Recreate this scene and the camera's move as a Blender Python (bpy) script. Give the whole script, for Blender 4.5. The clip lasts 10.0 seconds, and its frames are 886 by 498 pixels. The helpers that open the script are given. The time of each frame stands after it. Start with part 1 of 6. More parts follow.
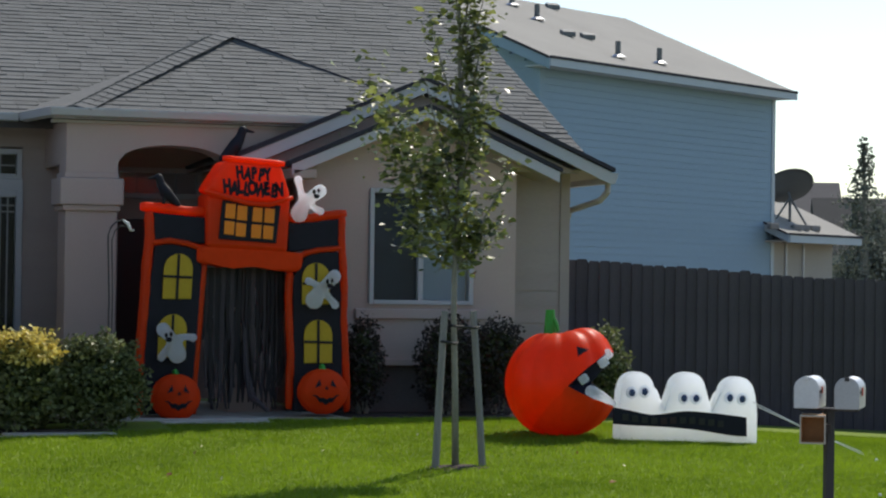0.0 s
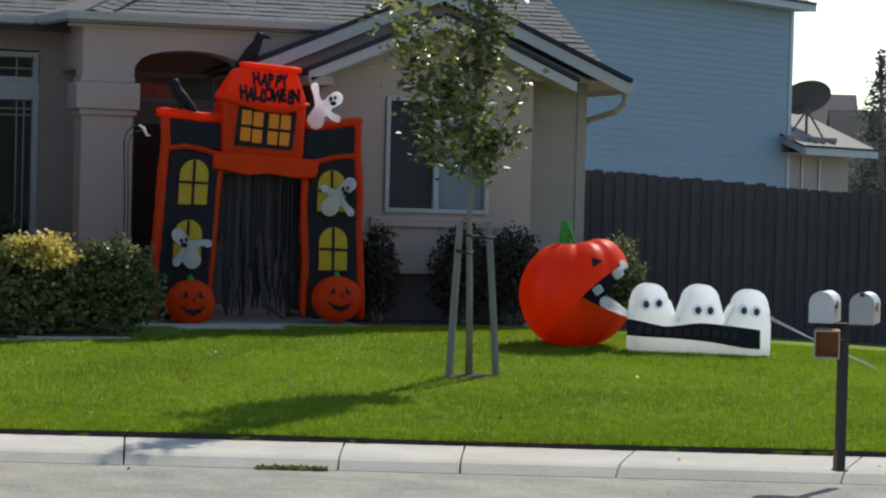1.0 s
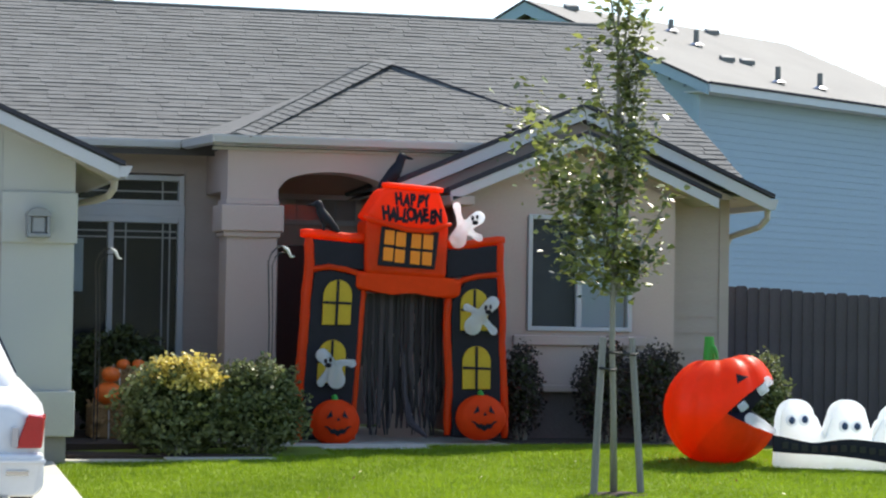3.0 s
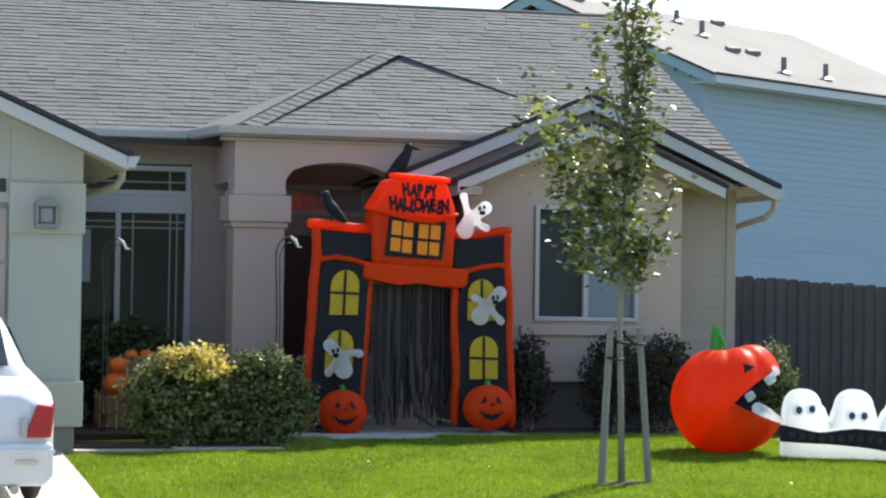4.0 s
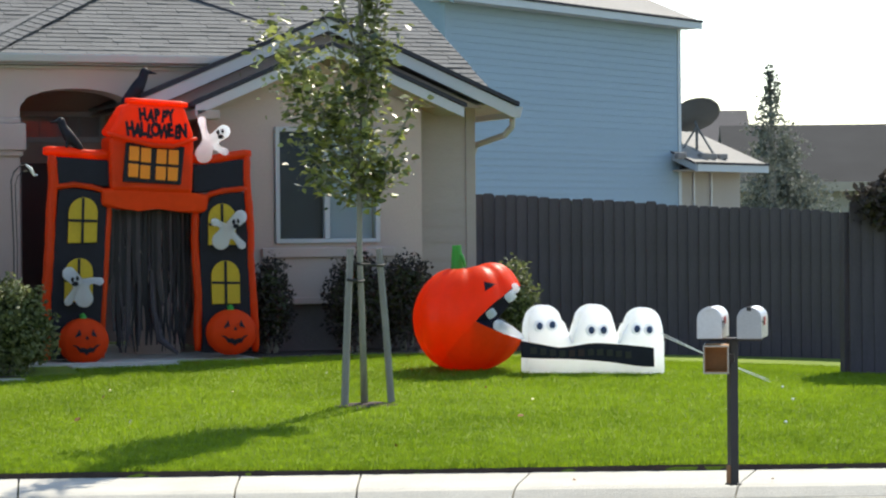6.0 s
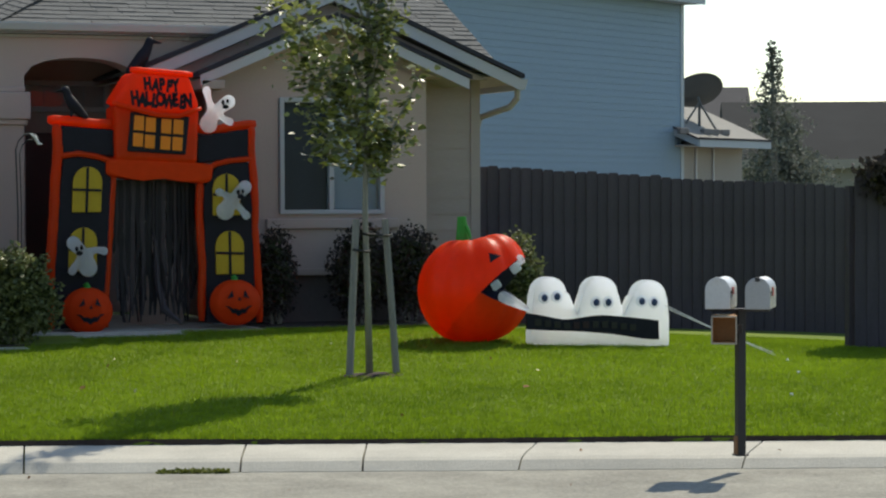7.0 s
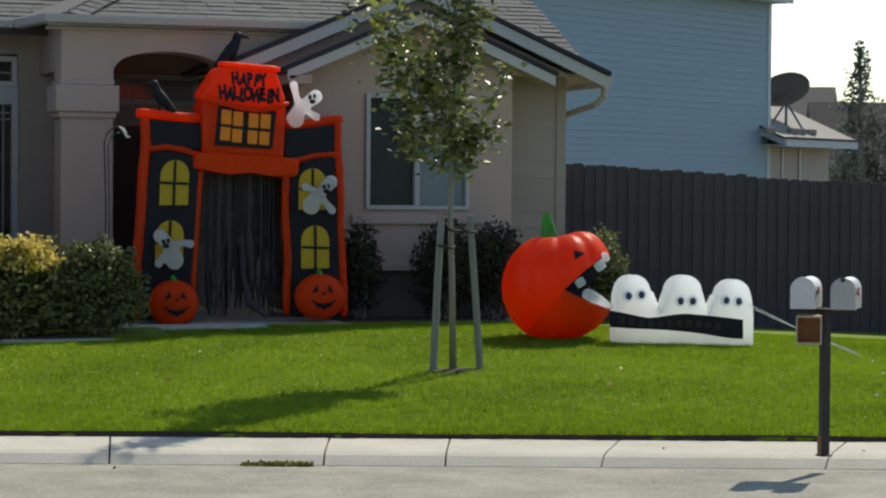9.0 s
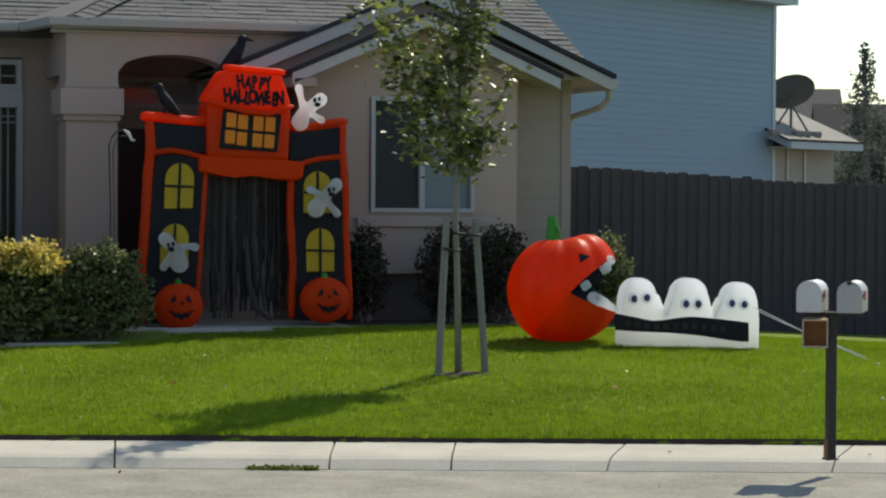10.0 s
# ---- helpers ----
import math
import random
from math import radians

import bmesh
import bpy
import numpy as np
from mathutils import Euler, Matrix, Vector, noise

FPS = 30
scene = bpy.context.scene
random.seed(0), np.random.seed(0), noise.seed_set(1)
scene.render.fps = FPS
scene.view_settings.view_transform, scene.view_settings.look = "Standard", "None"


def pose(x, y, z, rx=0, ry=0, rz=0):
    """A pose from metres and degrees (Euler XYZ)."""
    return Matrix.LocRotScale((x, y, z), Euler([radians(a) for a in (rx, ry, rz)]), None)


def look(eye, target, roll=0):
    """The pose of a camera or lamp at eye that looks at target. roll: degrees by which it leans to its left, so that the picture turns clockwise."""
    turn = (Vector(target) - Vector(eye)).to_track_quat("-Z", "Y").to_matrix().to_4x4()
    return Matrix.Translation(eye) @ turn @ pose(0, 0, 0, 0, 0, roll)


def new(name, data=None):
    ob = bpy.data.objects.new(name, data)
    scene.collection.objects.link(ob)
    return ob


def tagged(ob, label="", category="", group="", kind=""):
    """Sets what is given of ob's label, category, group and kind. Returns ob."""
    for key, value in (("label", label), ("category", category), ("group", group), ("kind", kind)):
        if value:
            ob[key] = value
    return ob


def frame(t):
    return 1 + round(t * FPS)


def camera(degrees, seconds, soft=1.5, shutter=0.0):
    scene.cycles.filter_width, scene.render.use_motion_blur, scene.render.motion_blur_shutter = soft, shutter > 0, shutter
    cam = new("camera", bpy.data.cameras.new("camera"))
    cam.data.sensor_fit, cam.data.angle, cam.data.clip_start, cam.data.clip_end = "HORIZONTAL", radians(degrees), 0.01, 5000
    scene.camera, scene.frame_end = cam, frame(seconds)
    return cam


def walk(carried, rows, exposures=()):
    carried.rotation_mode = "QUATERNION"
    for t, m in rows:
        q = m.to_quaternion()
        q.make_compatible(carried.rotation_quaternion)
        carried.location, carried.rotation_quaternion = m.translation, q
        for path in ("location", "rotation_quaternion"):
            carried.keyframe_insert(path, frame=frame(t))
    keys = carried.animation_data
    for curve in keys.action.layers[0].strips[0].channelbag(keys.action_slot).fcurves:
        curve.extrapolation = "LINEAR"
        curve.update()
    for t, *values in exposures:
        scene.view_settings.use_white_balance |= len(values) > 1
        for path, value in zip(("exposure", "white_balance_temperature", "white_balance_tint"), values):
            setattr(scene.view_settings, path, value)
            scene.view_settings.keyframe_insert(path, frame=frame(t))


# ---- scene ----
import mathutils
cam = camera(20.666, 10.0, soft=2.2)
PATH = [
    (0.0, pose(-0.010, 0.038, 1.346, 90.887, -0.792, -18.409)),
    (0.5, pose(-0.011, 0.061, 1.357, 89.633, -1.270, -18.668)),
    (1.0, pose(-0.022, 0.054, 1.371, 88.676, -1.514, -18.077)),
    (1.5, pose(-0.083, 0.072, 1.388, 90.612, -1.123, -15.947)),
    (2.0, pose(-0.044, 0.029, 1.358, 92.009, -1.015, -14.284)),
    (2.5, pose(-0.003, 0.012, 1.354, 91.679, -0.915, -14.708)),
    (4.0, pose(-0.052, -0.010, 1.330, 91.254, -0.876, -14.569)),
    (4.5, pose(0.010, -0.040, 1.349, 91.031, -0.673, -14.952)),
    (5.0, pose(0.029, -0.046, 1.326, 90.681, 0.318, -16.799)),
    (5.5, pose(0.086, -0.055, 1.371, 89.521, 0.459, -19.346)),
    (5.7, pose(0.076, -0.042, 1.383, 89.548, 0.490, -20.009)),
    (6.8, pose(0.020, 0.074, 1.327, 88.518, 0.374, -20.728)),
    (7.0, pose(0.005, 0.056, 1.318, 88.793, 0.165, -20.483)),
    (7.5, pose(-0.019, 0.054, 1.317, 88.831, 0.103, -20.166)),
    (8.0, pose(-0.012, 0.069, 1.320, 88.468, -0.001, -19.703)),
    (8.5, pose(-0.009, 0.051, 1.314, 88.365, -0.184, -18.827)),
    (9.0, pose(-0.019, 0.019, 1.315, 88.711, -0.438, -18.497)),
    (9.5, pose(-0.043, -0.004, 1.307, 88.685, -0.423, -18.715)),
    (10.0, pose(-0.017, 0.048, 1.326, 88.755, -0.390, -18.393)),
]
EXPOSURES = [(0, 0.22, 6700, 10), (0.5, 0.22, 6700, 10), (1.0, 0.20, 6700, 10), (1.5, 0.76, 6700, 10), (2.0, 1.06, 6700, 10), (2.5, 1.08, 6700, 10), (4.0, 1.11, 6750, 10), (4.5, 1.14, 6750, 10),
             (5.0, 1.17, 6800, 10), (5.5, 1.20, 6800, 10), (5.7, 1.18, 6850, 10), (6.8, 0.24, 7000, 7), (7.5, 0.17, 7100, 7), (8.5, 0.17, 7100, 7), (9.5, 0.17, 7200, 7), (10.0, 0.17, 7200, 7)]
walk(cam, PATH, EXPOSURES)

# ---- light ----
SUN_TO = Vector((0.62, 0.56, 1.0)).normalized()      # towards the sun: behind the house, high on its side
world = bpy.data.worlds.new("sky")
scene.world = world
world.use_nodes = True
wn = world.node_tree
sky = wn.nodes.new("ShaderNodeTexSky")
sky.sky_type, sky.sun_disc = "NISHITA", False
sky.sun_elevation = math.asin(SUN_TO.z)
sky.sun_rotation = math.atan2(SUN_TO.x, SUN_TO.y)
sky.air_density, sky.dust_density = 1.0, 0.35
sky.ozone_density = 1.2
wn.links.new(sky.outputs[0], wn.nodes["Background"].inputs[0])
wn.nodes["Background"].inputs[1].default_value = 0.135
sun = new("sun", bpy.data.lights.new("sun", "SUN"))
sun.data.energy, sun.data.angle, sun.data.color = 4.0, radians(0.53), (1.0, 0.94, 0.85)
sun.matrix_world = look(SUN_TO * 60, (0, 0, 0))


# ---- materials ----
def material(name, col, rough=0.8, var=0.12, scale=3.0, fine=60.0, bump=0.15, metal=0.0, rand=0.0, island=False,
             trans=0.0, second=None, spec=0.5, stretch=None):
    m = bpy.data.materials.new(name)
    m.use_nodes = True
    nt = m.node_tree
    N, L = nt.nodes, nt.links
    bs = N["Principled BSDF"]
    tc = N.new("ShaderNodeTexCoord")
    src = tc.outputs["Object"]
    if stretch:
        mp = N.new("ShaderNodeMapping")
        mp.inputs["Scale"].default_value = stretch
        L.new(src, mp.inputs["Vector"])
        src = mp.outputs[0]
    big, small = N.new("ShaderNodeTexNoise"), N.new("ShaderNodeTexNoise")
    for n, s, d in ((big, scale, 4), (small, fine, 3)):
        n.inputs["Scale"].default_value, n.inputs["Detail"].default_value = s, d
        L.new(src, n.inputs["Vector"])
    add = N.new("ShaderNodeMath")
    add.operation = "ADD"
    L.new(big.outputs[0], add.inputs[0])
    L.new(small.outputs[0], add.inputs[1])
    last = add.outputs[0]
    if rand:
        rnd = N.new("ShaderNodeNewGeometry").outputs["Random Per Island"] if island else N.new("ShaderNodeObjectInfo").outputs["Random"]
        mr = N.new("ShaderNodeMapRange")
        mr.inputs["To Min"].default_value, mr.inputs["To Max"].default_value = -rand, rand
        L.new(rnd, mr.inputs["Value"])
        ad2 = N.new("ShaderNodeMath")
        ad2.operation = "ADD"
        L.new(last, ad2.inputs[0])
        L.new(mr.outputs[0], ad2.inputs[1])
        last = ad2.outputs[0]
    ramp = N.new("ShaderNodeValToRGB")
    half = N.new("ShaderNodeMath")
    half.operation = "MULTIPLY"
    half.inputs[1].default_value = 0.5
    L.new(last, half.inputs[0])
    L.new(half.outputs[0], ramp.inputs[0])
    lo = [c * (1 - var) for c in col]
    hi = [min(1, c * (1 + var)) for c in (second or col)]
    ramp.color_ramp.elements[0].position, ramp.color_ramp.elements[1].position = 0.3, 0.7
    ramp.color_ramp.elements[0].color, ramp.color_ramp.elements[1].color = (*lo, 1), (*hi, 1)
    L.new(ramp.outputs[0], bs.inputs["Base Color"])
    bs.inputs["Roughness"].default_value, bs.inputs["Metallic"].default_value = rough, metal
    bs.inputs["Specular IOR Level"].default_value = spec
    if bump:
        b = N.new("ShaderNodeBump")
        b.inputs["Strength"].default_value, b.inputs["Distance"].default_value = bump, 0.01
        L.new(small.outputs[0], b.inputs["Height"])
        L.new(b.outputs[0], bs.inputs["Normal"])
    if trans:
        t = N.new("ShaderNodeBsdfTranslucent")
        L.new(ramp.outputs[0], t.inputs["Color"])
        mix = N.new("ShaderNodeMixShader")
        mix.inputs[0].default_value = trans
        L.new(bs.outputs[0], mix.inputs[1])
        L.new(t.outputs[0], mix.inputs[2])
        L.new(mix.outputs[0], N["Material Output"].inputs["Surface"])
    return m


def glass_material(name, tint=(0.9, 0.95, 1.0)):
    m = bpy.data.materials.new(name)
    m.use_nodes = True
    nt = m.node_tree
    N, L = nt.nodes, nt.links
    N.remove(N["Principled BSDF"])
    tr, gl, fr, mix = (N.new("ShaderNodeBsdfTransparent"), N.new("ShaderNodeBsdfGlossy"), N.new("ShaderNodeFresnel"), N.new("ShaderNodeMixShader"))
    tr.inputs[0].default_value = (*tint, 1)
    gl.inputs["Roughness"].default_value = 0.02
    fr.inputs[0].default_value = 1.42
    L.new(fr.outputs[0], mix.inputs[0])
    L.new(tr.outputs[0], mix.inputs[1])
    L.new(gl.outputs[0], mix.inputs[2])
    L.new(mix.outputs[0], N["Material Output"].inputs["Surface"])
    return m


STUCCO = material("stucco", (0.49, 0.385, 0.338), 0.92, 0.07, 1.2, 90, 0.35)
STUCCO_SAGE = material("stucco_sage", (0.405, 0.41, 0.37), 0.92, 0.06, 1.0, 90, 0.35)
SIDING = material("siding", (0.385, 0.322, 0.29), 0.75, 0.08, 1.5, 40, 0.1, rand=0.1, stretch=(0.4, 0.4, 3))
SIDING_BLUE = material("siding_blue", (0.235, 0.345, 0.435), 0.7, 0.05, 0.8, 30, 0.08, rand=0.07, stretch=(0.3, 0.3, 2))
SIDING_PALE = material("siding_pale", (0.34, 0.325, 0.29), 0.75, 0.06, 1.0, 30, 0.08, rand=0.1)
TRIM = material("trim_white", (0.47, 0.475, 0.49), 0.5, 0.05, 2, 50, 0.05)
TRIM_BLUE = material("trim_blue_grey", (0.38, 0.45, 0.50), 0.5, 0.05, 2, 50, 0.05)
LAMP_METAL = material("weathered_lamp_metal", (0.22, 0.23, 0.225), 0.5, 0.15, 6, 60, 0.05, metal=0.3)
TRIM_TAN = material("trim_tan", (0.39, 0.35, 0.29), 0.55, 0.05, 2, 50, 0.05)
SHINGLE = material("shingle", (0.118, 0.123, 0.121), 0.95, 0.2, 0.6, 110, 0.5, rand=0.2)
SHINGLE_LOT = material("shingle_lot", (0.118, 0.123, 0.121), 0.95, 0.2, 0.6, 110, 0.5, rand=0.2, island=True)
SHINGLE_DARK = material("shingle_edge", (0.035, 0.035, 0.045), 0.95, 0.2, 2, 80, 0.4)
SHINGLE_TAN = material("shingle_tan", (0.27, 0.262, 0.24), 0.95, 0.12, 0.8, 90, 0.4, rand=0.15, island=True)
ROOF_FAR = material("roof_far", (0.075, 0.07, 0.07), 0.95, 0.2, 0.8, 40, 0.3)
CONCRETE = material("concrete", (0.47, 0.455, 0.39), 0.9, 0.18, 2.4, 70, 0.5, rand=0.1)
CONCRETE_DARK = material("foundation", (0.25, 0.24, 0.23), 0.95, 0.15, 2, 80, 0.3)
ASPHALT = material("asphalt", (0.255, 0.248, 0.208), 0.95, 0.4, 2.2, 34, 0.9)
SOIL = material("lawn_soil", (0.10, 0.165, 0.010), 1.0, 0.3, 0.9, 60, 0.6, second=(0.15, 0.21, 0.014))
MULCH = material("mulch", (0.05, 0.035, 0.028), 1.0, 0.4, 4, 60, 0.8)
GRASS = material("grass", (0.16, 0.275, 0.013), 0.5, 0.3, 0.6, 9, 0.0, rand=0.14, island=True, trans=0.5, second=(0.24, 0.34, 0.018), spec=0.3)
FENCE = material("fence_wood", (0.076, 0.063, 0.074), 0.9, 0.3, 2.0, 30, 0.5, rand=0.13, stretch=(6, 6, 0.6))
GLASS = glass_material("glass")
FOOT_DARK = material("dark_wall_foot", (0.13, 0.112, 0.108), 0.95, 0.2, 2, 60, 0.4)
BAR_GREY = material("glazing_bar_grey", (0.30, 0.31, 0.33), 0.5, 0.05, 2, 50, 0.0)
DARK = material("unlit_interior", (0.02, 0.02, 0.025), 0.9, 0.2, 2, 20, 0.0)
DOOR_PAINT = material("door_paint", (0.07, 0.025, 0.025), 0.5, 0.15, 2, 40, 0.05)
BLIND = material("blind", (0.45, 0.48, 0.47), 0.7, 0.05, 2, 40, 0.05)
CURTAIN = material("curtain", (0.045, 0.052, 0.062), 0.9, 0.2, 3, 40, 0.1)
STEEL = material("galvanised_steel", (0.42, 0.43, 0.45), 0.42, 0.1, 4, 60, 0.05, metal=0.7)
BLACK_METAL = material("black_metal", (0.025, 0.025, 0.027), 0.5, 0.2, 6, 60, 0.05)


# ---- building helpers ----
def mesh_of(name, verts, faces, mat, smooth=False):
    me = bpy.data.meshes.new(name)
    me.from_pydata([tuple(v) for v in verts], [], faces)
    me.materials.append(mat)
    if smooth:
        me.polygons.foreach_set("use_smooth", [True] * len(me.polygons))
    me.update()
    return me


def part(name, bm, mat, parent=None, label="", smooth=False):
    """A bmesh (or a finished mesh) as one object under a thing or a part."""
    if isinstance(bm, bmesh.types.BMesh):
        bmesh.ops.recalc_face_normals(bm, faces=bm.faces)
        me = bpy.data.meshes.new(name)
        bm.to_mesh(me)
        bm.free()
        me.materials.append(mat)
        if smooth:
            me.polygons.foreach_set("use_smooth", [True] * len(me.polygons))
    else:
        me = bm
    ob = new(name, me)
    ob.parent = parent
    if label:
        ob["label"] = label
    return ob


def thing(name, label, category, group="", kind="", at=(0, 0, 0)):
    e = new(name)
    e.empty_display_size = 0.1
    e.location = at
    return tagged(e, label, category, group, kind)


def box(bm, x0, x1, y0, y1, z0, z1, bev=0.0):
    vs = [bm.verts.new(c) for c in ((x0, y0, z0), (x1, y0, z0), (x1, y1, z0), (x0, y1, z0), (x0, y0, z1), (x1, y0, z1), (x1, y1, z1), (x0, y1, z1))]
    fs = [bm.faces.new([vs[i] for i in q]) for q in ((0, 1, 2, 3), (4, 5, 6, 7), (0, 1, 5, 4), (1, 2, 6, 5), (2, 3, 7, 6), (3, 0, 4, 7))]
    if bev:
        bmesh.ops.bevel(bm, geom=list({e for f in fs for e in f.edges}), offset=bev, segments=2, affect="EDGES", profile=0.5)
    return bm


def boxed(*a, bev=0.0):
    return box(bmesh.new(), *a, bev=bev)


def prism(bm, pts, push):
    """A flat outline of 3D points, pushed along a vector into a solid."""
    push = Vector(push)
    a = [bm.verts.new(p) for p in pts]
    b = [bm.verts.new(Vector(p) + push) for p in pts]
    n = len(a)
    bm.faces.new(a)
    bm.faces.new(b[::-1])
    for i in range(n):
        bm.faces.new((a[i], a[(i + 1) % n], b[(i + 1) % n], b[i]))
    return bm


def prismed(pts, push, bev=0.0, seg=2):
    bm = prism(bmesh.new(), pts, push)
    if bev:
        bmesh.ops.bevel(bm, geom=list(bm.edges), offset=bev, segments=seg, affect="EDGES", profile=0.5)
    return bm


def tube(bm, pts, radii, sides=8, cap=True):
    """A round tube along points with a radius at each."""
    pts = [Vector(p) for p in pts]
    if not hasattr(radii, "__len__"):
        radii = [radii] * len(pts)
    rings = []
    up = Vector((0.13, 0.27, 0.95))
    for i, p in enumerate(pts):
        d = (pts[min(i + 1, len(pts) - 1)] - pts[max(i - 1, 0)]).normalized()
        if abs(d.dot(up)) > 0.97:
            up = Vector((0.9, 0.3, 0.1))
        a = d.cross(up).normalized()
        b = d.cross(a)
        rings.append([bm.verts.new(p + (a * math.cos(k * 2 * math.pi / sides) + b * math.sin(k * 2 * math.pi / sides)) * radii[i]) for k in range(sides)])
    for r0, r1 in zip(rings, rings[1:]):
        for k in range(sides):
            bm.faces.new((r0[k], r0[(k + 1) % sides], r1[(k + 1) % sides], r1[k]))
    if cap:
        bm.faces.new(rings[0][::-1])
        bm.faces.new(rings[-1])
    return bm


def tubed(pts, radii, sides=8):
    return tube(bmesh.new(), pts, radii, sides)


def blob(bm, c, r, rings=12, segs=18, lumps=0.0, freq=3.0, ribs=0, rib=0.0):
    """A closed round form; lumps make it uneven, ribs give it pumpkin furrows."""
    c, r = Vector(c), Vector(r)
    grid = []
    for i in range(1, rings):
        th = math.pi * i / rings
        row = []
        for k in range(segs):
            ph = 2 * math.pi * k / segs
            d = Vector((math.sin(th) * math.cos(ph), math.sin(th) * math.sin(ph), math.cos(th)))
            s = 1 + (lumps * noise.noise(d * freq + c) if lumps else 0)
            if ribs:
                s -= rib * math.sin(th) * abs(math.cos(ph * ribs / 2)) ** 6
            row.append(bm.verts.new(c + Vector((d.x * r.x, d.y * r.y, d.z * r.z)) * s))
        grid.append(row)
    top, bot = bm.verts.new(c + Vector((0, 0, r.z * (0.93 if ribs else 1)))), bm.verts.new(c - Vector((0, 0, r.z * (0.96 if ribs else 1))))
    for k in range(segs):
        bm.faces.new((top, grid[0][k], grid[0][(k + 1) % segs]))
        bm.faces.new((bot, grid[-1][(k + 1) % segs], grid[-1][k]))
        for i in range(len(grid) - 1):
            bm.faces.new((grid[i][k], grid[i + 1][k], grid[i + 1][(k + 1) % segs], grid[i][(k + 1) % segs]))
    return bm


# ---- ground ----
P0 = Vector((5.51, 16.45))
UD = Vector((math.cos(radians(-18.2)), math.sin(radians(-18.2))))
ND = Vector((-UD.y, UD.x))


def street(u, s, z=0.0):
    p = P0 + UD * u + ND * s
    return (p.x, p.y, z)


def sof(x, y):
    return (Vector((x, y)) - P0).dot(ND)


def smooth01(a):
    a = min(1.0, max(0.0, a))
    return a * a * (3 - 2 * a)


def ground_z(x, y):
    s = sof(x, y)
    if s < 0.8:
        return -0.64 if s < 0 else -0.56
    z = -0.49 + 0.42 * min(1.0, (s - 0.8) / 6.9)
    z -= 0.05 * min(9.0, max(0.0, x - 9.0)) * smooth01((s - 1.5) / 6)
    z += 0.012 * noise.noise(Vector((x * 0.8, y * 0.8, 0)))
    return z


def ground_sheet():
    us = [-900, -300, -100, -40, -20, -10] + [-8 + 0.4 * i for i in range(56)] + [16, 20, 30, 60, 150, 400, 900]
    ss = [-900, -300, -100, -40, -15, -5, -0.4, -0.01, 0.0, 0.78, 0.8] + [0.8 + 0.35 * i for i in range(1, 34)] + [15, 20, 30, 50, 100, 300, 900]
    verts = []
    for s in ss:
        for u in us:
            x, y, _ = street(u, s)
            far = max(abs(u), abs(s)) > 45
            verts.append((x, y, -0.66 if s <= 0.78 else (-0.45 if far else ground_z(x, y))))
    w = len(us)
    faces = [(j * w + i, j * w + i + 1, (j + 1) * w + i + 1, (j + 1) * w + i) for j in range(len(ss) - 1) for i in range(w - 1)]
    g = new("ground", mesh_of("ground", verts, faces, SOIL))
    tagged(g, "mown green front lawn rising gently from the curb", "lawn", kind="structure")


ground_sheet()
bm = bmesh.new()
vs = [bm.verts.new(street(u, s, z)) for s, z in ((-70, -0.60), (-6, -0.615), (-0.6, -0.63), (0.02, -0.632)) for u in (-90, -12, 0, 8, 16, 90)]
for j in range(3):
    for i in range(5):
        bm.faces.new((vs[j * 6 + i], vs[j * 6 + i + 1], vs[j * 6 + i + 7], vs[j * 6 + i + 6]))
tagged(part("road", bm, ASPHALT), "worn pale grey asphalt street beside the curb", "road", kind="structure")

# unseen dark box behind the camera, added to darken reflections and low sky
bd = part("backdrop", boxed(-55, 70, -26, -23, -0.66, 6.8), material("unseen_fill", (0.11, 0.12, 0.085), 0.95, 0.5, 0.35, 6, 0.3))
tagged(bd, "unseen dark box added to close the street behind the view", "backdrop", kind="structure")

curb = thing("curb", "pale concrete rolled curb with cracked joints along the lawn", "curb", kind="structure")
CURB_PROFILE = ((0.0, -0.66), (0.0, -0.628), (0.04, -0.604), (0.105, -0.566), (0.18, -0.548), (0.30, -0.539), (0.80, -0.513), (0.80, -0.66))
JOINTS = [(-16, -16), (-13, -13), (-10, -10), (-7.2, -7.2), (-4.6, -4.55), (-2.50, -2.40), (-0.86, -0.87), (0.04, 0.0), (1.31, 1.115), (3.01, 2.72), (4.9, 4.6), (7, 6.7), (10, 9.7), (14, 13.6)]
for (b0, f0), (b1, f1) in zip(JOINTS, JOINTS[1:]):
    g = 0.007
    bm = bmesh.new()
    rows_ = []
    for s, z in CURB_PROFILE:
        k = s / 0.8
        a, b = f0 + (b0 - f0) * k + g, f1 + (b1 - f1) * k - g
        rows_.append([bm.verts.new(street(a + (b - a) * t, s, z + 0.003 * noise.noise(Vector((a + t * 3, s * 9, 3))))) for t in (0, 0.012, 0.25, 0.5, 0.75, 0.988, 1)])
    for r0, r1 in zip(rows_, rows_[1:]):
        for i in range(6):
            bm.faces.new((r0[i], r0[i + 1], r1[i + 1], r1[i]))
    bm.faces.new([r[0] for r in rows_])
    bm.faces.new([r[-1] for r in rows_][::-1])
    part("curb_slab", bm, CONCRETE, curb)

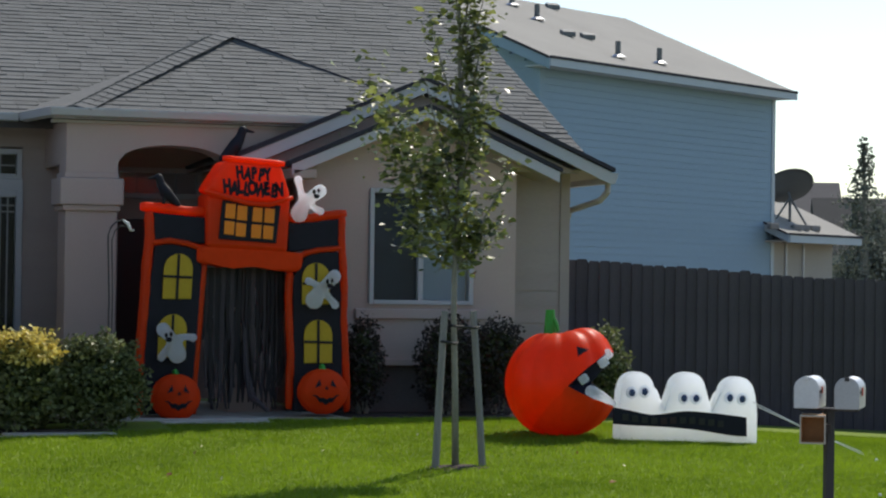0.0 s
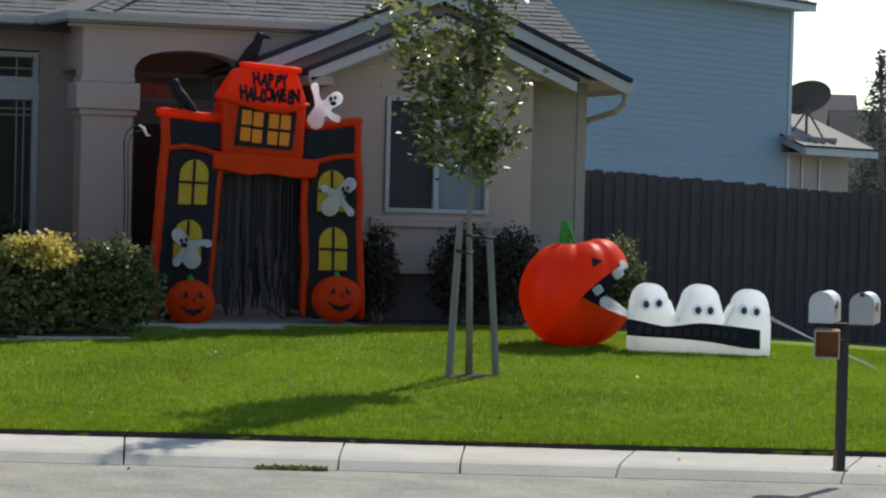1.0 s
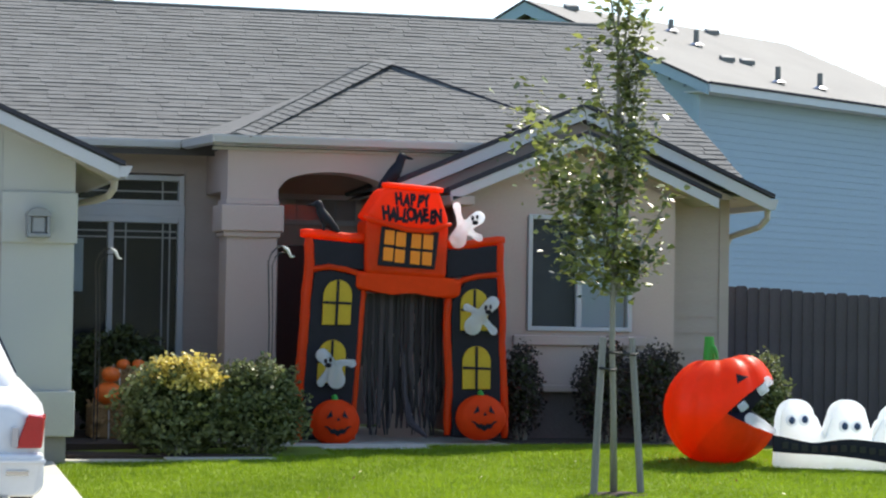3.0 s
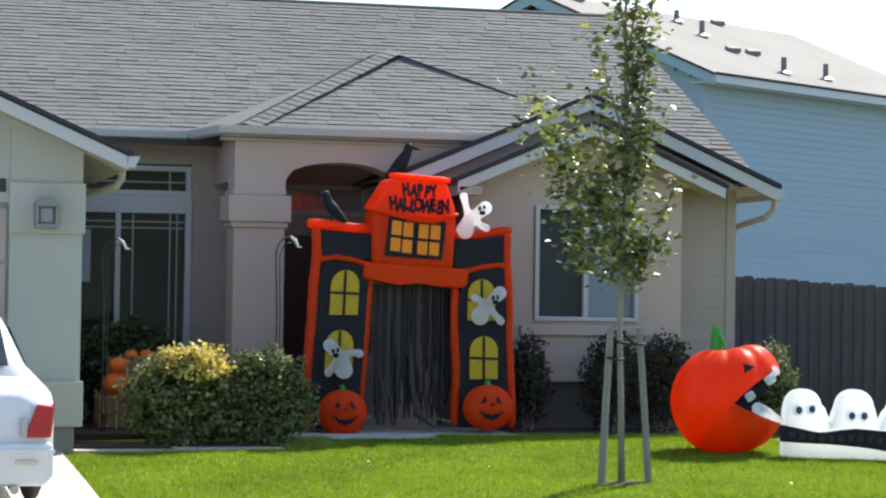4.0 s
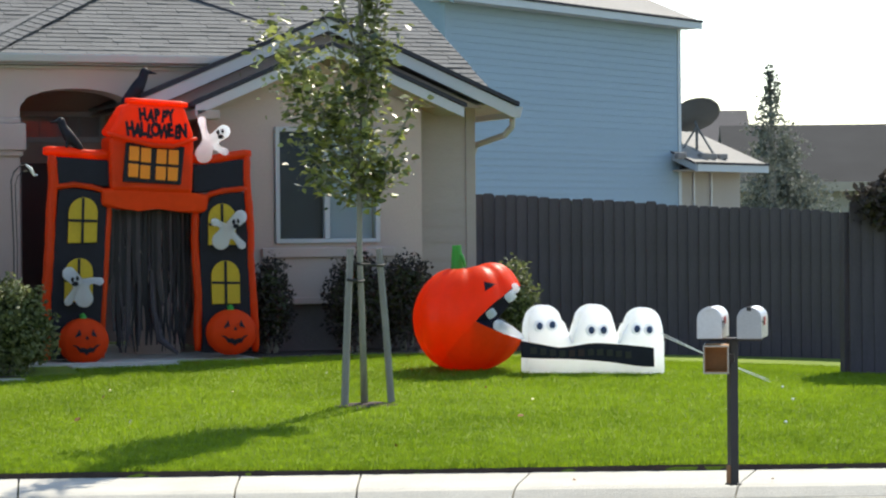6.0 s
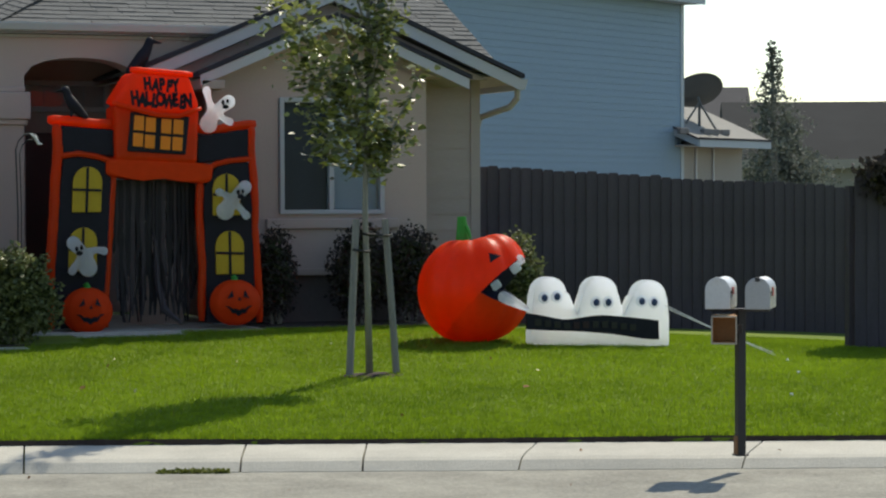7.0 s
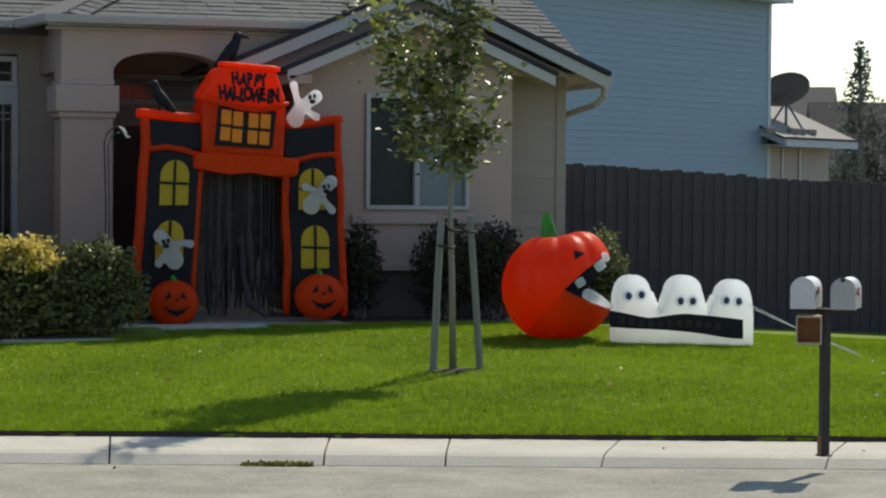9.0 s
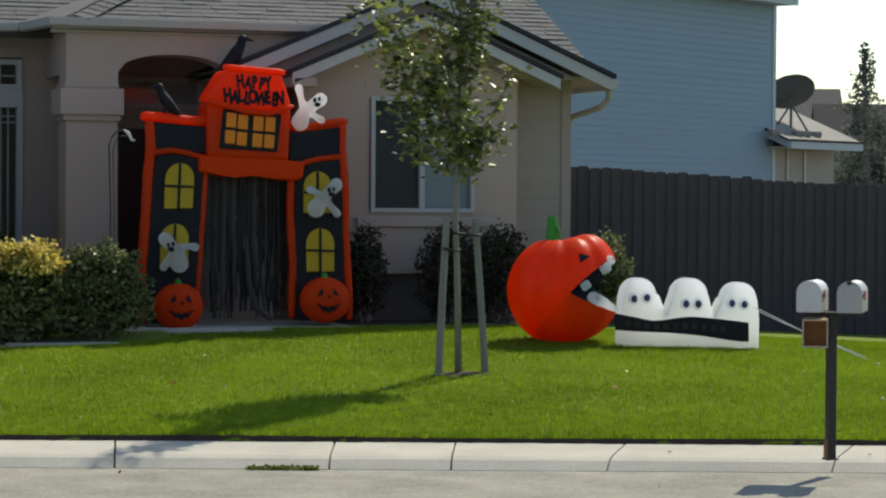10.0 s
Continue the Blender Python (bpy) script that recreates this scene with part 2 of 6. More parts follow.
# raw turf edge above the curb
turf = bmesh.new()
us_ = [-6.5 + 0.045 * i for i in range(430)]
cols = []
for k, u in enumerate(us_):
    j = noise.noise(Vector((u * 9, 4, 1))) * 0.02 + noise.noise(Vector((u * 31, 2, 7))) * 0.008
    e = ground_z(*street(u, 0.85)[:2])
    cols.append([turf.verts.new(street(u, s, z)) for s, z in ((0.792 - j * 0.4, -0.54), (0.80 - j, -0.513 + 0.55 * (e + 0.513)), (0.806 - j, max(e, -0.503) + 0.012 + j * 0.4), (0.90, e - 0.01))])
for c0, c1 in zip(cols, cols[1:]):
    for i in range(3):
        turf.faces.new((c0[i], c1[i], c1[i + 1], c0[i + 1]))
tagged(part("turf_edge", turf, MULCH), "dark ragged soil edge of the lawn at the curb", "lawn edge", kind="structure")

# driveway, front walk and porch floor
bm = bmesh.new()
nx, ny = 8, 14
dv = []
for j in range(ny + 1):
    for i in range(nx + 1):
        y = 18.25 + (23.7 - 18.25) * j / ny
        x = -5.5 + (2.30 + 0.0 * j + 5.5) * i / nx
        y += (i / nx - 1) * -1.6 * (1 - j / ny)
        dv.append(bm.verts.new((x, y, ground_z(x, y) + 0.035)))
for j in range(ny):
    for i in range(nx):
        bm.faces.new((dv[j * 9 + i], dv[j * 9 + i + 1], dv[j * 9 + i + 10], dv[j * 9 + i + 9]))
tagged(part("driveway", bm, CONCRETE), "pale concrete driveway leading to the garage", "driveway", kind="structure")
walkway = thing("walkway", "pale concrete front walk before the shrub bed", "path", kind="structure")
for x0, x1, ya, yb in ((2.31, 3.4, 23.62, 23.87), (3.41, 4.5, 23.62, 23.87), (5.11, 5.6, 24.28, 24.6), (5.61, 6.25, 24.28, 24.6)):
    part("walk_slab", boxed(x0, x1, ya, yb, -0.4, (ground_z((x0 + x1) / 2, (ya + yb) / 2) + 0.012 if x0 < 4.4 else -0.068), bev=0.008), CONCRETE, walkway)
tagged(part("porch_floor", boxed(4.2, 7.2, 24.62, 28.4, -0.3, -0.055, bev=0.01), CONCRETE), "plain concrete porch slab behind the archway", "porch floor", kind="structure")
tagged(part("shrub_bed", boxed(2.47, 5.1, 23.88, 24.61, -0.4, -0.12), MULCH), "dark bark mulch bed before the house wall", "mulch bed", kind="structure")
tagged(part("back_bed", boxed(2.47, 4.19, 24.62, 27.3, -0.4, -0.05), MULCH), "dark bark mulch before the tall window", "mulch bed", kind="structure")
tagged(part("wing_bed", boxed(7.21, 9.6, 24.75, 26.4, -0.3, -0.055), MULCH), "dark mulch bed under the window", "mulch bed", kind="structure")

# unseen brown sheet behind the fences, added to cut green bounce light
bm = bmesh.new()
yx = [10.6, 12, 14, 16, 18, 22, 28, 36, 46, 60]
yy_ = [26.8, 28, 30, 33, 37, 42, 48, 56, 66]
yv = [bm.verts.new((x, y, ground_z(x, y) + 0.05)) for y in yy_ for x in yx]
for j in range(len(yy_) - 1):
    for i in range(9):
        bm.faces.new((yv[j * 10 + i], yv[j * 10 + i + 1], yv[j * 10 + i + 11], yv[j * 10 + i + 10]))
tagged(part("back_yard", bm, material("bounce_brown", (0.16, 0.14, 0.11), 1.0, 0.25, 0.5, 20, 0.5)), "unseen brown sheet added behind the fence against green bounce light", "yard", kind="structure")

# ---- the house ----
SL = 0.465
house = thing("house", "one-storey tan stucco house with grey shingle roof", "house", at=(0, 0, 0))


def plain(name, mat, *a, bev=0.0, parent=None, label=""):
    return part(name, boxed(*a, bev=bev), mat, parent or house, label)


def lap_wall(parent, a, b, z0, z1, step, mat, top=None, out=None):
    """Overlapping siding boards from a to b (plan points), outward side at out; top(t) limits the height along the wall."""
    a, b = Vector(a), Vector(b)
    d = (b - a)
    ln = d.length
    d.normalize()
    n = Vector((d.y, -d.x)) if out is None else Vector(out)
    z = z0
    while z < z1 - 0.02:
        h = min(step, z1 - z)
        t0, t1 = 0.0, ln
        if top:
            ins = [t for t in (ln * i / 200 for i in range(201)) if top(t) >= z + h]
            if not ins:
                break
            t0, t1 = ins[0], ins[-1]
        vs = []
        for t in (t0, t1):
            p = a + d * t
            for o, zz in ((0.017, z - 0.012), (0.006, z + h), (-0.05, z + h), (-0.05, z - 0.012)):
                vs.append((p.x + n.x * o, p.y + n.y * o, zz))
        part("siding_board", mesh_of("siding_board", vs, [(0, 1, 5, 4), (1, 2, 6, 5), (2, 3, 7, 6), (3, 0, 4, 7), (0, 3, 2, 1), (4, 5, 6, 7)], mat), None, parent)
        z += h


# garage wing with its front gable
GY = 23.5
garage_x1 = 2.46
bm = bmesh.new()
prism(bm, [(1.77, GY, 0.10), (garage_x1, GY, 0.10), (garage_x1, GY, 2.77), (1.77, GY, 3.07)], (0, 0.2, 0))
part("garage_wall", bm, STUCCO_SAGE, house, "sage beige stucco garage wall")
prism_pts = [(-4.5, GY + 0.03, 2.22), (1.77, GY + 0.03, 2.22), (1.77, GY + 0.03, 3.07), (-1.5, GY + 0.03, 4.48), (-4.5, GY + 0.03, 3.2)]
part("garage_gable", prismed(prism_pts, (0, 0.17, 0)), STUCCO_SAGE, house)
plain("garage_side_wall", STUCCO_SAGE, garage_x1 - 0.2, garage_x1, GY + 0.2, 27.5, 0.10, 2.70)
plain("garage_foundation", CONCRETE_DARK, 1.05, garage_x1 - 0.04, GY + 0.05, 27.4, -0.4, 0.10)
plain("stucco_band", STUCCO_SAGE, 1.76, garage_x1 + 0.025, GY - 0.045, GY, 1.93, 2.42, bev=0.015)
plain("wall_base", STUCCO_SAGE, 1.76, garage_x1 + 0.03, GY - 0.05, GY, 0.08, 0.52, bev=0.015)
gdoor = part("garage_door", boxed(-4.2, 1.77, GY + 0.10, GY + 0.16, 0.0, 2.22), TRIM_TAN, house, "beige sectional garage door, closed")
for k in range(4):
    part("door_panel", boxed(-4.15, 1.75, GY + 0.075, GY + 0.10, 0.05 + 0.54 * k, 0.55 + 0.54 * k, bev=0.01), TRIM_TAN, gdoor)
GE = Vector((2.83, GY - 0.45, 2.67))
peak = Vector((-1.6, GY - 0.45, 2.67 + 4.43 * 0.434))


def rake(name, lo, hi, depth, thick, mat, parent, label=""):
    """A sloping board: its top edge runs from lo to hi, depth along y, thick downwards."""
    lo, hi = Vector(lo), Vector(hi)
    return part(name, prismed([lo, hi, hi - Vector((0, 0, thick)), lo - Vector((0, 0, thick))], (0, depth, 0)), mat, parent, label)


rake("rake_board", GE, peak, 0.035, 0.125, TRIM, house)
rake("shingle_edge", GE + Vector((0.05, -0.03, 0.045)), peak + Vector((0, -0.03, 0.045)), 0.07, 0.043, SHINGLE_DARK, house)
rake("garage_roof", GE + Vector((0.03, 0.04, 0.03)), peak + Vector((0, 0.04, 0.03)), 8.0, 0.05, SHINGLE, house)
rake("soffit", GE + Vector((0, 0.036, -0.09)), peak + Vector((0, 0.036, -0.09)), 4.0, 0.02, TRIM_TAN, house)
part("gutter", prismed([(2.83, GY - 0.45, 2.565), (2.90, GY - 0.45, 2.565), (2.95, GY - 0.45, 2.67), (2.82, GY - 0.45, 2.67)], (0, 3.4, 0)), TRIM, house, "white metal gutter")
part("downspout", tubed([(2.87, GY + 0.3, 2.57), (2.865, GY + 0.3, 2.49), (2.82, GY + 0.33, 2.42), (2.70, GY + 0.5, 2.375), (2.51, GY + 0.8, 2.34), (2.50, GY + 0.9, 2.2), (2.50, GY + 0.9, 0.1)], 0.038, 8), TRIM_TAN, house, "tan curved downspout")
lampt = part("wall_lamp", boxed(2.0, 2.2, GY - 0.07, GY - 0.045, 1.99, 2.2, bev=0.01), LAMP_METAL, house, "grey metal carriage lamp on the stucco")
hood = [(2.1 + 0.118 * math.cos(math.pi * i / 10), GY - 0.24, 2.18 + 0.085 * math.sin(math.pi * i / 10)) for i in range(11)]
part("lamp_hood", prismed(hood, (0, 0.19, 0), 0.006, 1), LAMP_METAL, lampt)
part("lamp_glass", boxed(2.03, 2.17, GY - 0.21, GY - 0.07, 2.02, 2.18, bev=0.02), material("frosted_glass", (0.24, 0.25, 0.245), 0.3, 0.05, 4, 40, 0), lampt)
for xl in (1.99, 2.175):
    part("lamp_bar", boxed(xl, xl + 0.035, GY - 0.235, GY - 0.06, 2.0, 2.18, bev=0.006), LAMP_METAL, lampt)
part("lamp_foot", boxed(1.99, 2.21, GY - 0.24, GY - 0.06, 1.98, 2.02, bev=0.008), LAMP_METAL, lampt)
for k in range(2):
    part("wall_bar", boxed(1.565 + 0.10 * k, 1.63 + 0.10 * k, GY + 0.012, GY + 0.03, 2.32, 2.45, bev=0.006), BLACK_METAL, house, "short black bar on the stucco")

# recessed wall with the tall window, left of the porch
RY = 27.45
lap_wall(house, (4.10, RY), (5.2, RY), 0.0, 3.12, 0.19, SIDING)
lap_wall(house, (2.3, RY), (4.14, RY), 2.86, 3.12, 0.13, SIDING)
lap_wall(house, (2.3, RY), (4.14, RY), 0.0, 0.62, 0.19, SIDING)
plain("wall_core", STUCCO, 2.3, 5.2, RY + 0.06, RY + 0.2, 2.84, 3.12)
plain("lower_wall_core", STUCCO, 2.3, 5.2, RY + 0.06, RY + 0.2, -0.2, 0.62)


def window(parent, x0, x1, y, z0, z1, bars_x=(), bars_z=(), fr=0.06, thin_x=(), thin_z=(), left_mat=None, right_mat=None):
    w = part("window", boxed(x0, x1, y + 0.02, y + 0.035, z0, z1), GLASS, parent, "white framed glass window")
    w.visible_shadow = False
    for a in ((x0 - fr, x0, z0 - fr, z1 + fr), (x1, x1 + fr, z0 - fr, z1 + fr), (x0, x1, z1, z1 + fr), (x0, x1, z0 - fr, z0)):
        part("window_frame", boxed(a[0], a[1], y - 0.03, y + 0.08, a[2], a[3], bev=0.006), TRIM, w)
    for x in bars_x:
        part("mullion", boxed(x - 0.03, x + 0.03, y - 0.02, y + 0.07, z0, z1, bev=0.005), TRIM, w)
    for x in thin_x:
        part("glazing_bar", boxed(x - 0.008, x + 0.008, y + 0.005, y + 0.02, z0, z1), BAR_GREY, w)
    for z in thin_z:
        part("glazing_bar", boxed(x0, x1, y + 0.003, y + 0.019, z - 0.008, z + 0.008), BAR_GREY, w)
    # near-black sheet stands for the unlit room behind the glass
    room = part("dark_room_sheet", boxed(x0 - 0.2, x1 + 0.2, y + 0.7, y + 0.75, z0 - 0.2, z1 + 0.2), DARK, w)
    mid = bars_x[0] if bars_x else (x0 + x1) / 2
    if left_mat:
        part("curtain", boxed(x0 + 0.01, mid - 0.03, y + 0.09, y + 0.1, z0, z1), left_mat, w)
    if right_mat:
        part("blind", boxed(mid + 0.03, x1 - 0.01, y + 0.09, y + 0.1, z0, z1), right_mat, w, "pale lowered blind")
        for i in range(int((z1 - z0) / 0.05)):
            part("blind_slat", boxed(mid + 0.035, x1 - 0.015, y + 0.07, y + 0.09, z0 + 0.05 * i + 0.012, z0 + 0.05 * i + 0.045), right_mat, w)
    return w


window(house, 2.5, 4.04, RY - 0.02, 2.545, 2.765, fr=0.06, thin_x=(3.86,), thin_z=(2.64,))
window(house, 2.5, 4.04, RY - 0.02, 0.70, 2.285, bars_x=(3.28,), fr=0.072, thin_x=(3.45, 3.87, 3.95), thin_z=(2.12, 2.19))
plain("transom_rail", TRIM, 2.43, 4.11, RY - 0.045, RY + 0.06, 2.358, 2.484)
part("inner_blind", boxed(2.5, 3.0, RY + 0.2, RY + 0.22, 1.5, 2.1), BLIND, house)

# porch: pillars, beam with the arched opening, back wall with door and transom
PY = 26.0


def pillar(x0, x1):
    plain("pillar_shaft", STUCCO, x0 + 0.05, x1 - 0.04, PY + 0.02, PY + 0.5, -0.06, 2.19, bev=0.01)
    plain("pillar_neck", STUCCO, x0 + 0.015, x1 - 0.01, PY - 0.02, PY + 0.54, 2.11, 2.17, bev=0.012)
    plain("pillar_capital", STUCCO, x0 - 0.02, x1 + 0.02, PY - 0.05, PY + 0.56, 2.17, 2.46, bev=0.015)
    plain("pillar_throat", STUCCO, x0 + 0.03, x1 - 0.03, PY - 0.01, PY + 0.52, 2.46, 2.52, bev=0.012)


pillar(4.31, 4.96)
pillar(6.12, 6.70)
arc = [(4.92 + 1.22 * i / 16, PY + 0.012, 2.64 + 0.20 * math.sqrt(max(0, 1 - ((i - 8) / 8) ** 2))) for i in range(17)]
bm = bmesh.new()
ring = []
for xa, ya, za in arc:
    ring.append([bm.verts.new((xa, yy, zz)) for yy, zz in ((PY + 0.01, za), (PY + 0.01, 3.08), (PY + 0.46, 3.08), (PY + 0.46, za))])
for r0, r1 in zip(ring, ring[1:]):
    for k in range(4):
        bm.faces.new((r0[k], r1[k], r1[(k + 1) % 4], r0[(k + 1) % 4]))
bm.faces.new(ring[0])
bm.faces.new(ring[-1][::-1])
part("porch_arch", bm, STUCCO, house, "tan stucco beam with a low arched opening")
plain("beam_end", STUCCO, 4.36, 4.92, PY + 0.01, PY + 0.46, 2.5, 3.08)
plain("beam_right", STUCCO, 6.14, 7.0, PY + 0.01, PY + 0.46, 2.5, 3.08)
plain("porch_side_beam", STUCCO, 4.36, 4.6, PY + 0.46, RY, 2.62, 3.08)
plain("porch_back_wall", STUCCO, 4.9, 7.0, 27.9, 28.05, 0.0, 3.2)
plain("porch_left_wall", STUCCO, 4.98, 5.1, RY, 27.9, 0.0, 3.1)
plain("porch_ceiling_board", STUCCO, 4.4, 7.0, PY + 0.46, 27.9, 3.0, 3.06)
fd = part("front_door", boxed(5.25, 6.2, 27.84, 27.9, 0.03, 2.08, bev=0.01), DOOR_PAINT, house, "dark red-brown panelled front door, closed")
part("door_knob", blob(bmesh.new(), (6.12, 27.79, 1.0), (0.035, 0.035, 0.035), 6, 8), STEEL, fd)
window(house, 5.25, 6.2, 27.86, 2.38, 2.62, fr=0.06, thin_x=(5.5, 5.73, 5.96))

# wing: projecting stucco bay under the lower gable, siding wall under the upper gable
WY, OY = 25.85, 26.35
plain("bay_wall_left", STUCCO, 6.95, 7.70, WY, WY + 0.2, 0.5, 2.62)
plain("bay_wall_right", STUCCO, 8.93, 9.44, WY, WY + 0.2, 0.5, 2.62)
plain("bay_wall_below", STUCCO, 7.70, 8.93, WY, WY + 0.2, 0.5, 1.17)
plain("bay_header", STUCCO, 7.70, 8.93, WY, WY + 0.2, 2.40, 2.62)
part("bay_gable", prismed([(6.95, WY, 2.62), (9.44, WY, 2.62), (8.22, WY, 3.16)], (0, 0.2, 0)), STUCCO, house)
plain("bay_side_left", STUCCO, 6.95, 7.1, WY + 0.2, 28, 0.0, 2.7)
plain("bay_side_right", STUCCO, 9.24, 9.44, WY + 0.2, OY + 0.1, 0.0, 2.6)
# foot of the bay wall, darker than the stucco above the ledge
plain("bay_foot", FOOT_DARK, 6.97, 9.42, WY + 0.06, WY + 0.2, -0.2, 0.47)
plain("sill_ledge", STUCCO, 7.55, 9.10, WY - 0.05, WY, 0.98, 1.09, bev=0.012)
plain("lower_ledge", STUCCO, 7.55, 9.10, WY - 0.04, WY, 0.46, 0.54, bev=0.012)
window(house, 7.76, 8.88, WY - 0.01, 1.19, 2.38, bars_x=(8.31,), fr=0.05, left_mat=CURTAIN, right_mat=BLIND)
lap_wall(house, (9.44, OY), (10.16, OY), -0.19, 2.78, 0.19, SIDING)
plain("corner_board", SIDING, 10.16, 10.28, OY - 0.03, OY + 0.1, -0.2, 2.72, bev=0.006)
plain("right_side_wall", SIDING, 10.14, 10.26, OY + 0.1, 35.5, -0.2, 2.82)
part("upper_gable_wall", prismed([(6.42, 25.91, 2.66), (10.22, 25.91, 2.66), (8.32, 25.91, 3.48)], (0, 0.08, 0)), SIDING, house)
GOY = 25.74
SG = 0.43
for sgn, e in ((-1, 6.09), (1, 10.55)):
    lo, hi = Vector((e, GOY, 2.677)), Vector((8.32, GOY, 2.677 + 2.23 * SG))
    rake("rake_board", lo, hi, 0.035, 0.135, TRIM, house)
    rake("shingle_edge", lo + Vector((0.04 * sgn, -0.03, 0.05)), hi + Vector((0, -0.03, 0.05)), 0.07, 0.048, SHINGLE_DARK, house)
    rake("gable_roof", lo + Vector((0.02 * sgn, 0.04, 0.03)), hi + Vector((0, 0.04, 0.03)), 3.2, 0.04, SHINGLE, house)
    rake("soffit", lo + Vector((0, 0.036, -0.05)), hi + Vector((0, 0.036, -0.05)), 2.6, 0.02, TRIM_TAN, house)
BY = WY - 0.35
for sgn, e in ((-1, 6.73), (1, 9.83)):
    lo, hi = Vector((e, BY, 2.65)), Vector((8.28, BY, 2.65 + 1.55 * SG))
    rake("bay_rake_board", lo, hi, 0.035, 0.115, TRIM, house)
    rake("bay_shingle_edge", lo + Vector((0.03 * sgn, -0.02, 0.045)), hi + Vector((0, -0.02, 0.045)), 0.06, 0.043, SHINGLE_DARK, house)
    # bay roof takes the dark edge colour: its shade is painted in
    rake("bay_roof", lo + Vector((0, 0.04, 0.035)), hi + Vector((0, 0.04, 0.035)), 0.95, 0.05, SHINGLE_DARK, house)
    rake("bay_soffit", lo + Vector((0, 0.036, -0.05)), hi + Vector((0, 0.036, -0.05)), 0.85, 0.02, TRIM_TAN, house)
plain("bay_eave_return", TRIM_TAN, 6.74, 7.0, BY, WY + 0.3, 2.50, 2.60, bev=0.01)
part("right_gutter", prismed([(10.54, GOY + 0.04, 2.55), (10.62, GOY + 0.04, 2.55), (10.66, GOY + 0.04, 2.67), (10.53, GOY + 0.04, 2.67)], (0, 9.0, 0)), TRIM, house)
part("right_downspout", tubed([(10.59, GOY + 0.2, 2.56), (10.59, GOY + 0.2, 2.46), (10.52, GOY + 0.26, 2.36), (10.38, OY + 0.2, 2.26), (10.32, OY + 0.2, 2.12), (10.32, OY + 0.2, 0.0)], 0.036, 8), TRIM_TAN, house, "tan curved downspout")

# main and porch roofs under the shingles
EY, EZ, RDY, RDZ = 26.9, 3.18, 31.3, 5.226
RX0, RX1 = -9.0, 10.46
part("main_roof", prismed([(RX0, EY, EZ - 0.03), (RX0, RDY, RDZ - 0.03), (RX0, RDY + 4.4, EZ - 0.03), (RX0, RDY + 4.4, EZ - 0.15), (RX0, RDY, RDZ - 0.15), (RX0, EY, EZ - 0.15)], (RX1 - RX0, 0, 0)), ROOF_FAR, house, "grey asphalt shingle main roof")
part("main_roof_low", prismed([(9.2, EY, EZ - 0.03), (9.2, 26.0, EZ - 0.03 - 0.9 * SL), (9.2, 26.0, EZ - 0.06 - 0.9 * SL), (9.2, EY, EZ - 0.06)], (RX1 - 9.2, 0, 0)), SHINGLE, house)
part("main_rake_board", prismed([(RX1, EY, EZ - 0.02), (RX1, RDY, RDZ - 0.02), (RX1, RDY, RDZ - 0.18), (RX1, EY, EZ - 0.18)], (0.015, 0, 0)), SHINGLE_DARK, house)
part("porch_roof", prismed([(4.42, 25.9, 3.16), (7.11, 25.9, 3.16), (8.05, 26.83, 3.57), (6.575, 28.35, 4.28)], (0, 0.02, -0.06)), ROOF_FAR, house)
part("porch_roof_side", prismed([(4.16, 25.9, 3.2), (4.42, 25.9, 3.2), (6.60, 28.35, 4.29), (6.60, 29.25, 4.29), (3.98, 26.9, 3.2)], (0, 0.0, -0.05)), SHINGLE, house)
gprof = [(0, 0.0), (0.0, -0.018), (0.022, -0.082), (0.11, -0.095), (0.13, -0.095), (0.13, 0.0)]
part("eave_gutter", prismed([(4.15, 25.78 + a, 3.20 + b) for a, b in gprof], (3.01, 0, 0)), TRIM, house, "white metal gutter")
part("eave_gutter", prismed([(2.2, 26.78 + a, 3.19 + b) for a, b in gprof], (1.76, 0, 0)), TRIM, house, "white metal gutter")
part("eave_gutter", prismed([(4.147, 25.775, 3.20), (4.26, 25.85, 3.20), (4.24, 25.85, 3.105), (4.165, 25.79, 3.118)], (-0.19, 1.02, -0.01)), TRIM, house)
plain("eave_fascia", TRIM, 4.19, 7.1, 25.92, 25.96, 3.09, 3.14)
plain("porch_soffit", TRIM_TAN, 4.2, 7.1, 25.97, 26.1, 3.05, 3.08)
plain("eave_fascia", TRIM, 2.2, 4.2, 26.92, 26.96, 3.07, 3.15)
plain("main_soffit", TRIM_TAN, 2.2, 4.4, 26.97, 27.5, 3.08, 3.12)


def cap_row(a, b, wide, label):
    """Overlapping cap shingles folded over a hip, from its foot to its top."""
    a, b = Vector(a), Vector(b)
    d = b - a
    n = int(d.length / 0.15)
    d.normalize()
    side = d.cross(Vector((0, 0, 1))).normalized()
    upv = side.cross(d).normalized()
    for i in range(n):
        p = a + d * 0.15 * i
        k = 1 + 0.06 * random.uniform(-1, 1)
        vs = []
        for t, lift in ((0.0, 0.018), (0.21, 0.006)):
            for o, dz in ((-wide * k, -0.045), (0, 0.006), (wide * k, -0.045)):
                vs.append(p + d * t + side * o + upv * (lift + dz))
        vs += [v - upv * 0.009 for v in vs[:3]]
        part("hip_cap", mesh_of("hip_cap", vs, [(0, 1, 4, 3), (1, 2, 5, 4), (6, 7, 1, 0), (7, 8, 2, 1)], SHINGLE), None, house, label)


